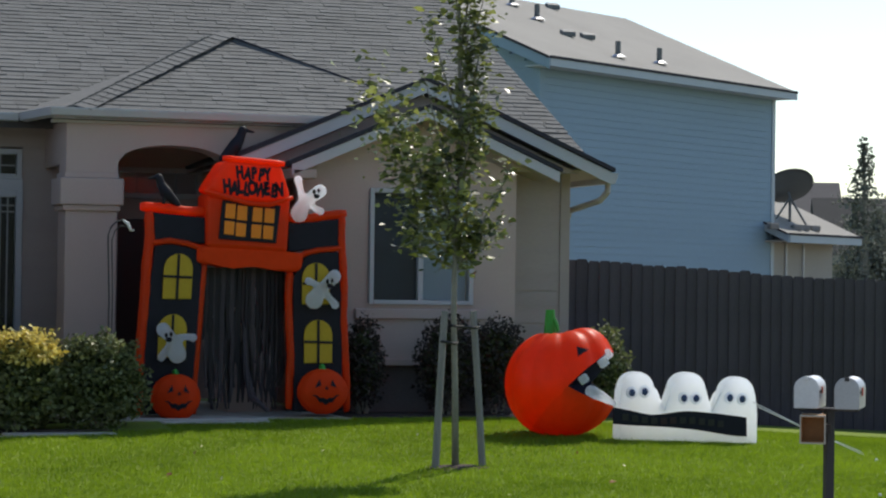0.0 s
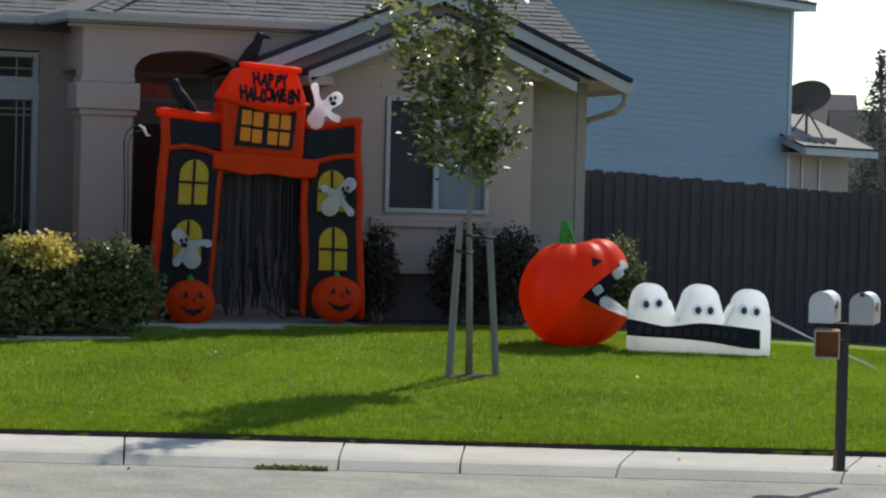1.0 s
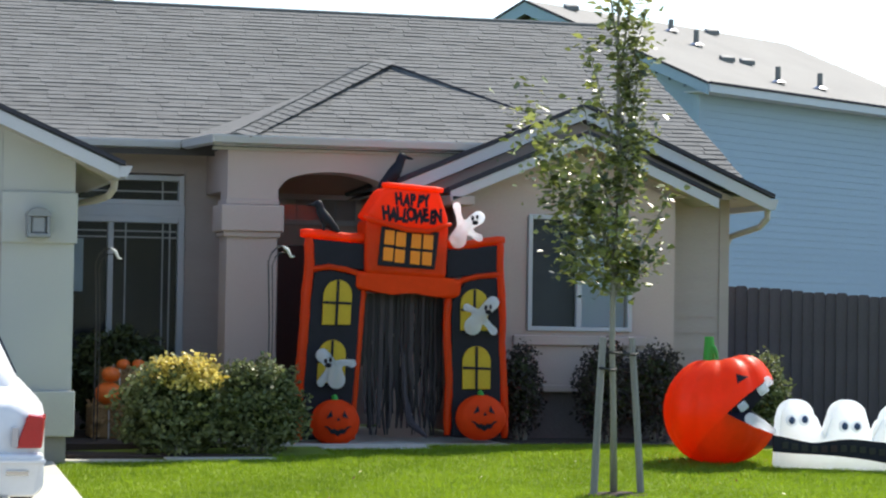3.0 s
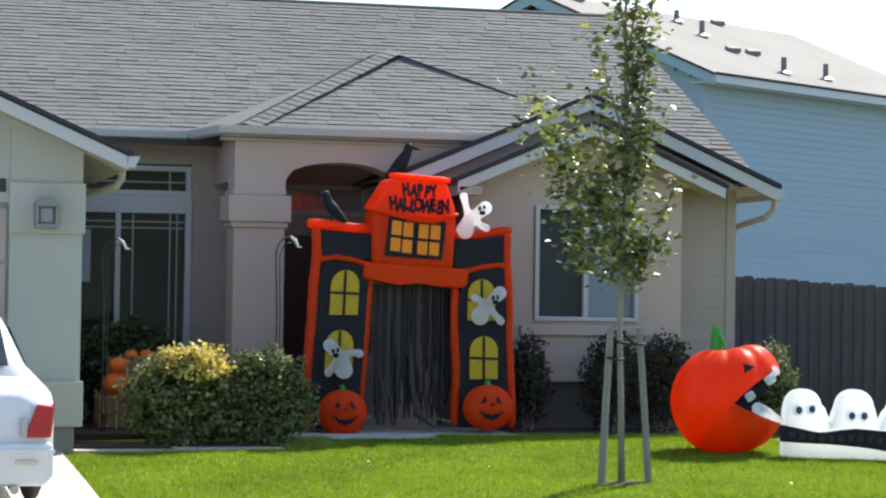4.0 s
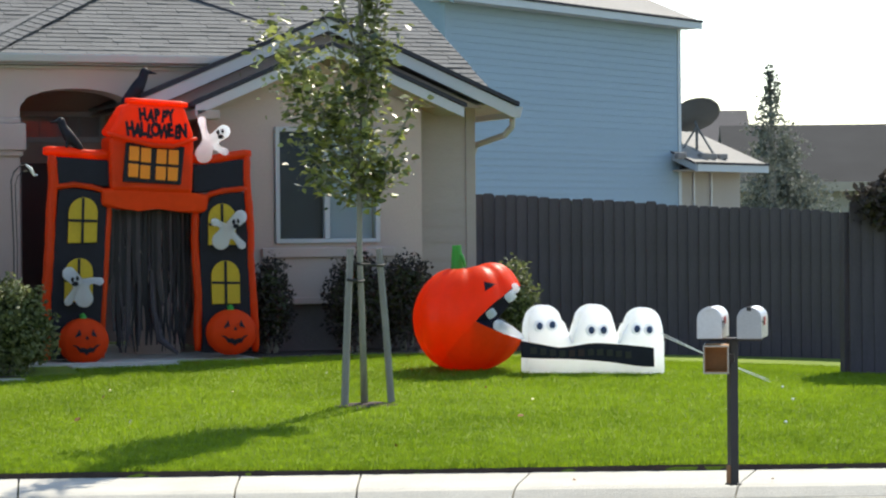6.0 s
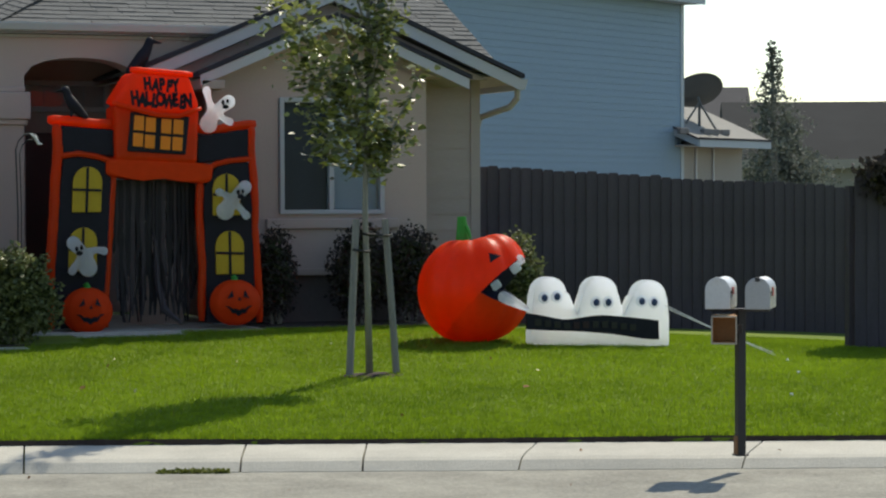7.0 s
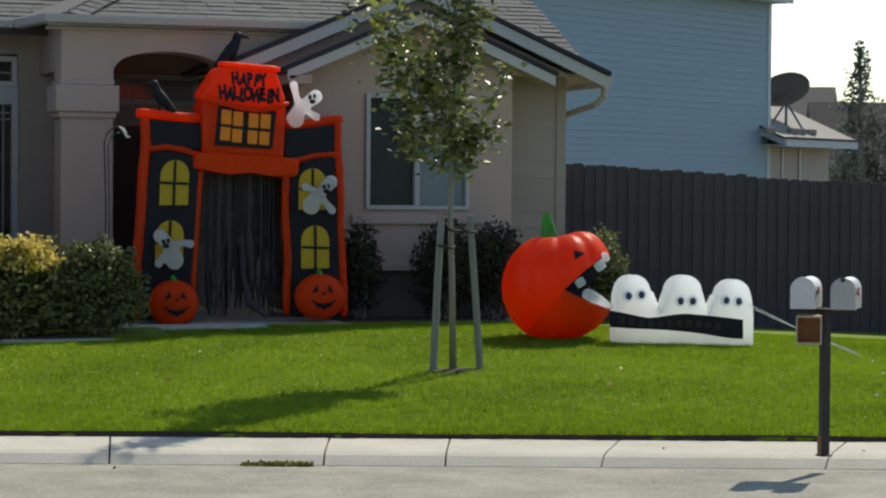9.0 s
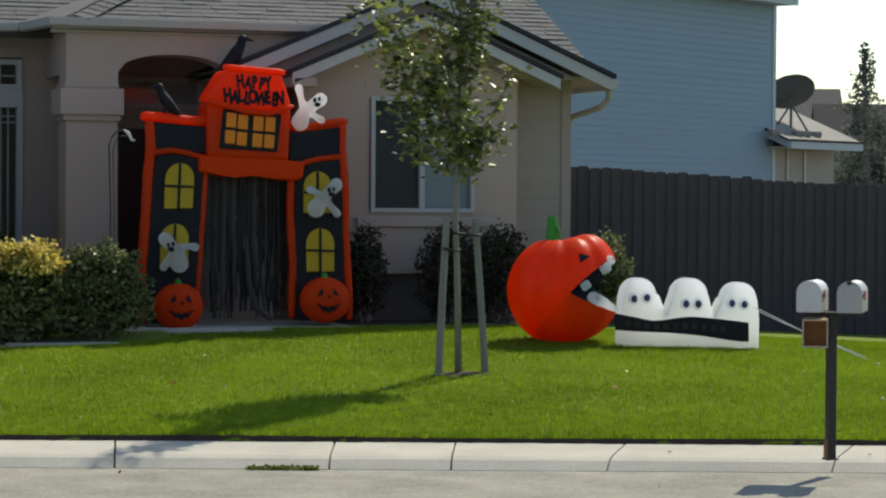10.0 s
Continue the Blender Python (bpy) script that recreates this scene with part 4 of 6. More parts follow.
def limb(zs, tip, dense, rad):
    a = Vector((0.0, 0, zs - tz))
    b = Vector(tip)
    b.z -= tz
    mid = a.lerp(b, 0.5) + Vector((0, 0, -0.10 * (b - a).length))
    pts = [a.lerp(mid, t).lerp(mid.lerp(b, t), t) for t in (0, 0.25, 0.5, 0.75, 1)]
    part("limb", tubed(pts, [0.013, 0.011, 0.009, 0.006, 0.003], 6), BARK, tree)
    for _ in range(int(dense * 1.12)):
        t = 0.25 + 0.8 * rng.random()
        p = a.lerp(mid, t).lerp(mid.lerp(b, t), t)
        leaves.append(np.array(p) + rng.normal(size=3) * rad)


for zs, tip, dn_, rd in ((1.9, (-0.84, 0.1, 3.22), 260, 0.11), (1.75, (-0.74, -0.2, 2.9), 330, 0.13), (1.7, (-0.62, 0.2, 2.6), 240, 0.12), (1.6, (-0.62, -0.1, 2.05), 80, 0.08),
                         (1.5, (-0.50, 0.1, 1.82), 70, 0.07), (1.6, (-0.30, -0.25, 2.35), 210, 0.11), (1.7, (-0.2, 0.25, 2.75), 170, 0.12), (2.1, (-0.35, 0.0, 3.25), 110, 0.09),
                         (2.2, (0.05, -0.2, 2.9), 160, 0.10), (1.55, (0.18, 0.1, 2.05), 150, 0.08), (1.55, (0.32, -0.15, 1.88), 110, 0.07), (1.5, (0.05, -0.1, 1.9), 90, 0.08),
                         (1.6, (0.52, 0.05, 2.46), 85, 0.045), (2.2, (0.28, 0.15, 3.1), 150, 0.08), (2.4, (0.12, -0.15, 3.4), 160, 0.10), (2.7, (0.26, 0.1, 3.7), 120, 0.085),
                         (2.8, (-0.30, 0.0, 3.75), 60, 0.06), (3.0, (0.05, -0.1, 3.9), 150, 0.09), (3.2, (0.24, -0.05, 4.15), 90, 0.07), (3.5, (0.18, 0.1, 4.6), 100, 0.08),
                         (3.6, (-0.2, -0.1, 4.7), 100, 0.08), (4.2, (0.12, 0.0, 5.1), 90, 0.08), (4.5, (-0.05, 0.05, 5.5), 80, 0.07)):
    limb(zs, tip, dn_, rd)
for _ in range(300):
    zz = rng.uniform(1.75, 5.2)
    leaves.append(np.array((rng.normal() * 0.10, rng.normal() * 0.10, zz - tz)))
stuff_part("crown", leaf_mesh("crown", leaves, 0.063, LEAF, 0.3, 0.6, True), tree, "small glossy green and yellow-green leaves")
for k, (xb, xt, yo) in enumerate(((6.78, 6.85, -0.03), (7.25, 7.14, 0.03))):
    st = part("stake", tubed([(xb, TY + yo, ground_z(xb, TY) - 0.05), ((xb + xt) / 2, TY + yo, 0.45), (xt, TY + yo, 1.13)], [0.034, 0.033, 0.031], 8), STAKE)
    tagged(st, "weathered round wooden tree stake leaning beside the trunk", "stake", group="tree stakes")
    tz_ = 0.86 if k == 0 else 1.0
    xs = xb + (xt - xb) * (tz_ + 0.25) / 1.38
    lo, hi = sorted((xs, TX - 0.03))
    tie = part("tree_tie", tubed([(lo - 0.035, TY + yo - 0.04, tz_), (lo, TY + yo - 0.055, tz_ - 0.005), (hi, TY - 0.045, tz_ - 0.02), (hi + 0.03, TY - 0.02, tz_ - 0.01)], 0.013, 6), RUBBER)
    tagged(tie, "black rubber tie between stake and trunk", "tie", group="tree ties")
ring_ = part("tree_pit", blob(bmesh.new(), (TX, TY, tz - 0.015), (0.30, 0.24, 0.04), 6, 20, 0.3), MULCH)
tagged(ring_, "bare dark soil around the young tree", "soil", kind="structure")


def conifer(x, y, z0, h, w, n, mat, label, name="distant_tree"):
    t = thing(name, label, "tree", group="distant trees", at=(x, y, z0))
    part("trunk", tubed([(0, 0, 0), (0.05, 0, h * 0.5), (0, 0, h * 0.97)], [0.18, 0.1, 0.02], 7), BARK, t)
    pts = []
    for _ in range(n):
        k = 1 - rng.random() ** 0.62
        a = rng.random() * 6.283
        rr = w * (0.025 + 1.08 * (1 - k) ** 1.2) * (1.0 if math.sin(k * 23 + a) > -0.35 else 0.5) * (0.5 + 0.6 * rng.random()) * (1 + 0.9 * noise.noise(Vector((a * 1.6, k * 9, x))))
        pts.append((rr * math.cos(a), rr * math.sin(a), h * (0.12 + 0.88 * k)))
    stuff_part("crown", leaf_mesh("crown", pts, 0.075, mat, 0.2, 0.6), t)
    return t


conifer(29.2, 54.5, -0.6, 5.85, 1.9, 6500, LEAF_FAR, "dark pointed tree standing beyond the fence")
conifer(30.0, 55.2, -0.6, 4.1, 2.7, 9500, LEAF_FAR, "dark rounded tree standing beyond the fence")


def round_tree(x, y, z0, h, r, n, mat, label):
    t = thing("distant_tree", label, "tree", group="distant trees", at=(x, y, z0))
    part("trunk", tubed([(0, 0, 0), (0.1, 0, h * 0.4), (0.05, 0.1, h * 0.8)], [0.25, 0.18, 0.05], 7), BARK, t)
    for k in range(6):
        a = k * 1.05
        part("limb", tubed([(0.1, 0, h * 0.4), (0.7 * r * math.cos(a), 0.7 * r * math.sin(a), h * 0.75)], [0.1, 0.02], 5), BARK, t)
    pts = []
    for k in range(9):
        a = k * 2.4
        q = r * 0.55 * (0.4 + 0.6 * ((k * 37) % 10) / 10)
        pts += shell_points((q * math.cos(a), q * math.sin(a), h * (0.68 + 0.035 * k)), (r * 0.42, r * 0.42, r * 0.36), n // 9, 0.3, -1, 0.35)
    stuff_part("crown", leaf_mesh("crown", pts, 0.15, mat), t)
    return t


round_tree(3.7, 62, -0.5, 9.9, 1.9, 4600, LEAF_AUTUMN, "yellowing tree top behind the roof ridge")
round_tree(6.0, 60, -0.5, 9.8, 1.5, 3600, LEAF_AUTUMN, "yellowing tree top behind the roof ridge")
round_tree(8.3, 66, -0.5, 9.6, 0.9, 500, LEAF_AUTUMN, "thin bare-branched tree top behind the roof")

# ---- inflatable decorations ----
FAB_ORANGE = material("fabric_orange", (0.96, 0.088, 0.006), 0.42, 0.06, 3, 14, 0.35, trans=0.6, spec=0.45)
FAB_RED = material("fabric_red_orange", (0.95, 0.07, 0.006), 0.6, 0.08, 3, 14, 0.35, trans=0.34, spec=0.2)
FAB_BLACK = material("fabric_black", (0.013, 0.013, 0.02), 0.65, 0.2, 3, 14, 0.3, spec=0.25)
FAB_YELLOW = material("fabric_yellow", (0.62, 0.42, 0.02), 0.55, 0.08, 3, 25, 0.1, trans=0.2)
FAB_AMBER = material("fabric_amber", (0.97, 0.28, 0.012), 0.55, 0.06, 3, 25, 0.1, trans=0.12)
FAB_WHITE = material("fabric_white", (0.90, 0.93, 0.97), 0.55, 0.03, 3, 14, 0.25, trans=0.86)
FAB_GREEN = material("fabric_green", (0.05, 0.38, 0.05), 0.5, 0.1, 3, 25, 0.1, trans=0.3)
FAB_BLUE = material("fabric_blue", (0.03, 0.06, 0.16), 0.4, 0.1, 3, 25, 0.0)
STREAMER = material("streamer", (0.013, 0.010, 0.014), 0.6, 0.4, 5, 40, 0.2, rand=0.3, trans=0.15)

AY = 25.0
arch = thing("inflatable_archway", "orange and black inflatable haunted house archway on the front walk", "inflatable", at=(6.13, AY, -0.07))
AO = Vector((6.13, AY, -0.07))


def A(ax, az, y=0.0):
    """Archway drawing units to metres, in the archway's own frame."""
    return Vector((4.8105 + ax * 0.003207 + 0.2 * y - AO.x, y, 2.7565 + ax * 0.000035 - az * 0.003154 - AO.z))


def sausage(name, pts, r, mat, y=0.0, parent=None, label="", sides=12):
    v = [A(*q, y) for q in pts]
    fine, rad = [], []
    for a, b in zip(v, v[1:]):
        for k in range(4):
            fine.append(a.lerp(b, k / 4))
    fine.append(v[-1])
    n = len(fine)
    for i in range(n):
        e = min(i, n - 1 - i)
        rad.append(r * (0.72 if e == 0 else 0.96 if e == 1 else 1.0) * (1 + 0.05 * math.sin(i * 1.9)))
    return part(name, tubed(fine, rad, sides), mat, parent or arch, label, smooth=True)


def puff(name, outline, y0, depth, mat, bev=0.03, parent=None, label=""):
    """A cushioned panel with rounded edges."""
    return part(name, prismed([A(*q, y0) for q in outline], (0, depth, 0), bev, 3), mat, parent or arch, label, smooth=False)


def arched(x0, x1, z0, z1, skew=0.0, n=10):
    """Outline of a round-headed window in drawing units."""
    r = (x1 - x0) / 2
    out = [(x0, z1), (x1, z1)]
    for i in range(n + 1):
        a = math.pi * i / n
        out.append((x0 + r + r * math.cos(a), z0 + r * 1.05 - r * 1.05 * math.sin(a)))
    return [(x + skew * (z1 - z), z) for x, z in out]


T = 0.34
sausage("tower_tube", [(78, 212), (82, 300), (72, 400), (68, 500), (61, 600), (54, 700), (50, 790), (54, 884)], 0.053, FAB_ORANGE, 0.0)
sausage("tower_tube", [(730, 222), (728, 300), (737, 400), (741, 480), (739, 560), (744, 640), (749, 720), (754, 800), (754, 884)], 0.042, FAB_ORANGE, 0.0)
sausage("inner_tube", [(264, 380), (259, 450), (255, 520), (250, 600), (244, 690), (238, 770), (236, 884)], 0.032, FAB_ORANGE, 0.0)
sausage("inner_tube", [(553, 405), (549, 500), (554, 600), (560, 690), (556, 780), (556, 872)], 0.043, FAB_ORANGE, 0.0)
for pts in ([(97, 322), (150, 316), (243, 334), (262, 400), (246, 640), (234, 884), (62, 884), (70, 640), (84, 460)], [(604, 352), (660, 344), (722, 340), (730, 480), (735, 640), (745, 880), (572, 880), (568, 640), (562, 420), (592, 402)]):
    puff("tower_panel", pts, -0.02, T, FAB_BLACK, 0.03, label="black fabric tower side")
puff("shoulder_panel", [(90, 216), (272, 232), (272, 320), (93, 308)], -0.02, T, FAB_BLACK, 0.02)
puff("shoulder_panel", [(542, 250), (610, 250), (720, 230), (722, 326), (544, 346)], -0.02, T, FAB_BLACK, 0.02)
sausage("shoulder_tube", [(50, 197), (120, 201), (195, 211), (272, 211)], 0.055, FAB_ORANGE, 0.03)
sausage("shoulder_tube", [(540, 226), (596, 235), (660, 222), (744, 212)], 0.050, FAB_ORANGE, 0.03)
sausage("cross_tube", [(82, 318), (148, 309), (205, 318), (262, 336)], 0.031, FAB_ORANGE, -0.02)
sausage("cross_tube", [(575, 366), (604, 348), (650, 337), (730, 330)], 0.030, FAB_ORANGE, -0.02)
puff("lintel", [(242, 324), (300, 324), (420, 333), (545, 343), (602, 348), (594, 406), (562, 413), (500, 405), (430, 393), (360, 385), (300, 389), (241, 384)], -0.08, 0.42, FAB_RED, 0.05, label="orange fabric lintel")
puff("centre_block", [(267, 150), (552, 165), (544, 348), (270, 332)], -0.10, 0.46, FAB_ORANGE, 0.05)
puff("roof_panel", [(330, 40), (518, 54), (552, 156), (540, 172), (480, 186), (410, 184), (340, 165), (264, 142)], -0.14, 0.5, FAB_ORANGE, 0.05, label="orange puffed roof with black lettering")
sausage("roof_tube", [(320, 34), (420, 42), (527, 50)], 0.036, FAB_ORANGE, -0.10)
sausage("eave_tube", [(258, 143), (330, 164), (410, 184), (480, 188), (556, 162)], 0.026, FAB_ORANGE, -0.16)
wp = puff("window_panel", [(322, 172), (517, 190), (503, 316), (310, 303)], -0.125, 0.05, FAB_BLACK, 0.012, label="black window panel with amber panes")
for x, z in ((333, 184), (372, 190), (424, 195), (464, 198)):
    puff("pane", [(x, z), (x + 33, z + 3), (x + 31, z + 52), (x - 3, z + 49)], -0.14, 0.03, FAB_AMBER, 0.008, parent=wp)
    puff("pane", [(x - 4, z + 58), (x + 30, z + 61), (x + 27, z + 106), (x - 6, z + 103)], -0.14, 0.03, FAB_AMBER, 0.008, parent=wp)
for x0, x1, z0, z1, sk in ((127, 222, 352, 502, 0.04), (114, 206, 552, 696, 0.03), (596, 690, 380, 520, 0.0), (606, 702, 572, 718, -0.01)):
    w = puff("arched_window", arched(x0, x1, z0, z1, sk), -0.045, 0.03, FAB_YELLOW, 0.008, label="yellow arched window")
    mx = (x0 + x1) / 2
    puff("window_bar", [(mx - 4 + sk * 130, z0 + 2), (mx + 4 + sk * 130, z0 + 2), (mx + 4, z1), (mx - 4, z1)], -0.058, 0.02, FAB_BLACK, 0.002, parent=w)
    mz = (z0 + z1) / 2
    puff("window_bar", [(x0 + 1 + sk * 60, mz - 4), (x1 - 1 + sk * 60, mz), (x1 - 1 + sk * 60, mz + 8), (x0 + 1 + sk * 60, mz + 4)], -0.06, 0.02, FAB_BLACK, 0.002, parent=w)
for cx, cz, rx in ((175, 826, 83), (668, 813, 87)):
    c = A(cx, cz, -0.10)
    pk = part("pumpkin", blob(bmesh.new(), c, (rx * 0.0032, 0.16, 0.246), 14, 32, ribs=9, rib=0.05), FAB_RED, arch, "puffed orange pumpkin with a grinning face", smooth=True)
    part("stem", tubed([c + Vector((0, 0, 0.20)), c + Vector((-0.005, 0, 0.26)), c + Vector((-0.02, 0, 0.285))], [0.05, 0.032, 0.026], 8), FAB_GREEN, pk)

    def face_piece(pts):
        vs = []
        for a, b in pts:
            vs.append(c + Vector((a, -0.168 * math.sqrt(max(0.05, 1 - (a / 0.285) ** 2 - (b / 0.25) ** 2)) - 0.012, b)))
        part("face_patch", prismed(vs, (0, 0.02, 0)), FAB_BLACK, pk)
    face_piece([(-0.12, 0.05), (-0.06, 0.07), (-0.07, 0.13)])
    face_piece([(0.05, 0.07), (0.11, 0.05), (0.07, 0.13)])
    face_piece([(-0.015, 0.03), (0.02, 0.03), (0.003, 0.065)])
    up = [(-0.14 + 0.035 * i, -0.03 - 0.045 * math.sin(math.pi * i / 8) + (0.015 if i % 2 else 0)) for i in range(9)]
    dn2 = [(0.14 - 0.035 * i, -0.035 - 0.10 * math.sin(math.pi * i / 8) + (0.02 if i % 2 else 0)) for i in range(9)]
    for i in range(8):
        face_piece([up[i], up[i + 1], dn2[7 - i], dn2[8 - i]])


def metaform(name, balls, mat, parent, label=""):
    """A rounded soft body: tapered limbs joined as one mesh by shared overlap and remeshed smooth."""
    bm = bmesh.new()
    for pts, rr in balls:
        tube(bm, pts, rr, 12)
        for p, r in ((pts[0], rr[0]), (pts[-1], rr[-1])):
            blob(bm, p, (r, r, r), 8, 12)
    me = bpy.data.meshes.new(name)
    bm.to_mesh(me)
    bm.free()
    tmp = bpy.data.objects.new(name, me)
    scene.collection.objects.link(tmp)
    md = tmp.modifiers.new("remesh", "REMESH")
    md.mode, md.voxel_size = "VOXEL", 0.012
    sm = tmp.modifiers.new("smooth", "SMOOTH")
    sm.factor, sm.iterations = 0.6, 6
    out = bpy.data.meshes.new_from_object(tmp.evaluated_get(bpy.context.evaluated_depsgraph_get()))
    bpy.data.objects.remove(tmp)
    out.materials.clear()
    out.materials.append(mat)
    out.polygons.foreach_set("use_smooth", [True] * len(out.polygons))
    o = part(name, out, None, parent, label)
    return o


def ghost(body, head, arms, face_at, y):
    q = lambda p: A(p[0], p[1], y)
    limbs = [([q(body[0]), q(body[1])], [0.098, 0.068]), ([q(body[1]), q(head)], [0.055, 0.074])]
    for a in arms:
        limbs.append(([q(a[0]), q(a[1]), q(a[2])], [0.046, 0.034, 0.046]))
    g = metaform("ghost", limbs, FAB_WHITE, arch, "white puffed ghost leaning out")
    for dx, dz, rx, rz in ((-0.028, 0.016, 0.018, 0.028), (0.022, 0.026, 0.017, 0.026), (0.0, -0.03, 0.036, 0.026)):
        f = A(face_at[0], face_at[1], y - 0.066) + Vector((dx, 0.006, dz))
        part("face_patch", blob(bmesh.new(), f, (rx, 0.012, rz), 6, 10), FAB_BLACK, g)


ghost(((582, 214), (596, 178)), (652, 138), [((594, 168), (584, 130), (577, 100)), ((610, 176), (636, 196), (655, 207))], (640, 146), 0.0)
ghost(((636, 505), (650, 478)), (704, 426), [((652, 462), (632, 448), (616, 442)), ((668, 478), (690, 500), (708, 522))], (688, 448), -0.1)
ghost(((178, 684), (172, 645)), (130, 602), [((184, 632), (206, 626), (230, 630)), ((158, 648), (142, 668), (126, 694))], (150, 626), -0.1)
# lettering on the roof panel, each letter a little askew
def letter(ch, cx, cz, size, tilt):
    cu = bpy.data.curves.new("letter", "FONT")
    cu.body, cu.size, cu.align_x, cu.extrude, cu.offset = ch, size, "CENTER", 0.006, 0.009
    tmp = bpy.data.objects.new("letter", cu)
    scene.collection.objects.link(tmp)
    me = bpy.data.meshes.new_from_object(tmp.evaluated_get(bpy.context.evaluated_depsgraph_get()))
    bpy.data.objects.remove(tmp)
    me.materials.clear()
    me.materials.append(FAB_BLACK)
    o = part("letter", me, None, arch)
    o.matrix_basis = Matrix.Translation(A(cx, cz, -0.153)) @ pose(0, 0, 0, 90, tilt, 0) @ Matrix.Diagonal((0.82, 1.3, 1, 1))


for i, ch in enumerate("HAPPY"):
    letter(ch, (378, 402, 425, 447, 471)[i], 98 + 1.5 * i + (4 if i % 2 else 0), 0.128, (-6, 5, -3, 7, -5)[i])
for i, ch in enumerate("HALLOWEEN"):
    letter(ch, (337, 358, 379, 398, 420, 446, 470, 491, 511)[i], 149 + 1.2 * i + (4 if i % 2 else -2), 0.145, (-7, 4, -3, 6, -4, 5, -6, 4, -3)[i])
STREAMER_PALE = material("streamer_pale", (0.05, 0.038, 0.044), 0.6, 0.3, 5, 40, 0.2, trans=0.15)
for i in range(72):
    x0 = 272 + 265 * ((i + random.random()) / 72) ** (1.0 if i % 3 else 1.25)
    bm = bmesh.new()
    w = random.uniform(0.010, 0.026)
    yy = 0.12 + 0.03 * (i % 3)
    low = random.choice((640, 720, 800, 850, 872))
    zs = [396 + (low - 396) * k / 6 for k in range(7)]
    xs = [x0 + random.uniform(-9, 9) * k / 6 for k in range(7)]
    ring = []
    for k, (xx, zz) in enumerate(zip(xs, zs)):
        a = A(xx, zz, yy)
        ww = w * (1 - 0.5 * (k == 6)) * random.uniform(0.7, 1.1)
        ring.append([bm.verts.new(a + Vector(q)) for q in ((-ww, 0, 0), (ww, 0.004, 0), (ww, 0.008, 0), (-ww, 0.004, 0))])
    for r0, r1 in zip(ring, ring[1:]):
        for k in range(4):
            bm.faces.new((r0[k], r0[(k + 1) % 4], r1[(k + 1) % 4], r1[k]))
    bm.faces.new(ring[0])
    bm.faces.new(ring[-1][::-1])
    part("streamer", bm, STREAMER_PALE if i % 9 in (2, 3, 7) else STREAMER, arch)
part("trailing_streamer", tubed([A(404, 600, 0.1), A(410, 740, 0.06), A(430, 830, -0.02), A(486, 876, -0.12)], [0.02, 0.035, 0.045, 0.02], 7), STREAMER_PALE, arch, "grey streamer trailing on the ground")


def crow(at, turn, size, label):
    c = thing("crow_figure", label, "decoration", group="crow decorations", at=at)
    s = size
    m = metaform("body", [([Vector((-0.16 * s, 0, -0.02 * s)), Vector((0, 0, 0.14 * s)), Vector((0.07 * s, 0, 0.26 * s))], [0.05 * s, 0.085 * s, 0.055 * s]),
                          ([Vector((0.07 * s, 0, 0.28 * s)), Vector((0.09 * s, 0, 0.33 * s))], [0.055 * s, 0.055 * s]),
                          ([Vector((0.11 * s, 0, 0.33 * s)), Vector((0.24 * s, 0, 0.31 * s))], [0.03 * s, 0.012 * s]),
                          ([Vector((0.02 * s, 0.02, 0.08 * s)), Vector((0.03 * s, 0.02, -0.04 * s))], [0.025 * s, 0.022 * s])], FAB_BLACK, c)
    c.rotation_euler = (0, 0, radians(turn))


crow((5.238, AY + 0.03, 2.183), 180, 0.8, "black crow figure perched on the archway shoulder")
crow((6.14, 25.70, 2.71), 8, 0.92, "black crow figure perched at the gable eave")

# the large pumpkin that swallows a row of ghosts
px, py = 8.73, 22.75
pz = ground_z(px, py)
pac = thing("inflatable_pumpkin", "big orange inflatable pumpkin with a wide open toothed mouth", "inflatable", at=(px, py, pz))
R = 0.545
SQ = 0.51


def pac_shape():
    """A ribbed, slightly squashed ball, dented at the stem and flat at the foot."""
    bm = blob(bmesh.new(), (0, 0, 0), (R, R * 0.96, 0.525), 36, 72, ribs=10, rib=0.06)
    for v in bm.verts:
        r = math.hypot(v.co.x, v.co.y)
        if v.co.z > 0:
            v.co.z -= 0.085 * math.exp(-(r / 0.16) ** 2)
            v.co.z += 0.115 * smooth01(v.co.x / 0.45) - 0.02 * smooth01(-v.co.x / 0.4)
            v.co.x *= 1 + 0.06 * smooth01(v.co.x / 0.4)
        else:
            v.co.x *= 1 + 0.11 * smooth01(v.co.x / 0.4)
            v.co.z *= 1 + 0.06 * smooth01(r / 0.5)
        v.co.z = max(v.co.z + SQ, 0.0)
    return bm


HINGE = Vector((0.215, 0, SQ - 0.02))
UP_D = Vector((math.cos(radians(45)), 0, math.sin(radians(45))))
LO_D = Vector((math.cos(radians(-27)), 0, math.sin(radians(-27))))
UP_N, LO_N = Vector((-UP_D.z, 0, UP_D.x)), Vector((LO_D.z, 0, -LO_D.x))


def cut_away(bm, normal):
    """Keep the side of the plane through the mouth's hinge that its normal points to."""
    bmesh.ops.bisect_plane(bm, geom=bm.verts[:] + bm.edges[:] + bm.faces[:], plane_co=HINGE, plane_no=normal, clear_inner=True)
    return bm


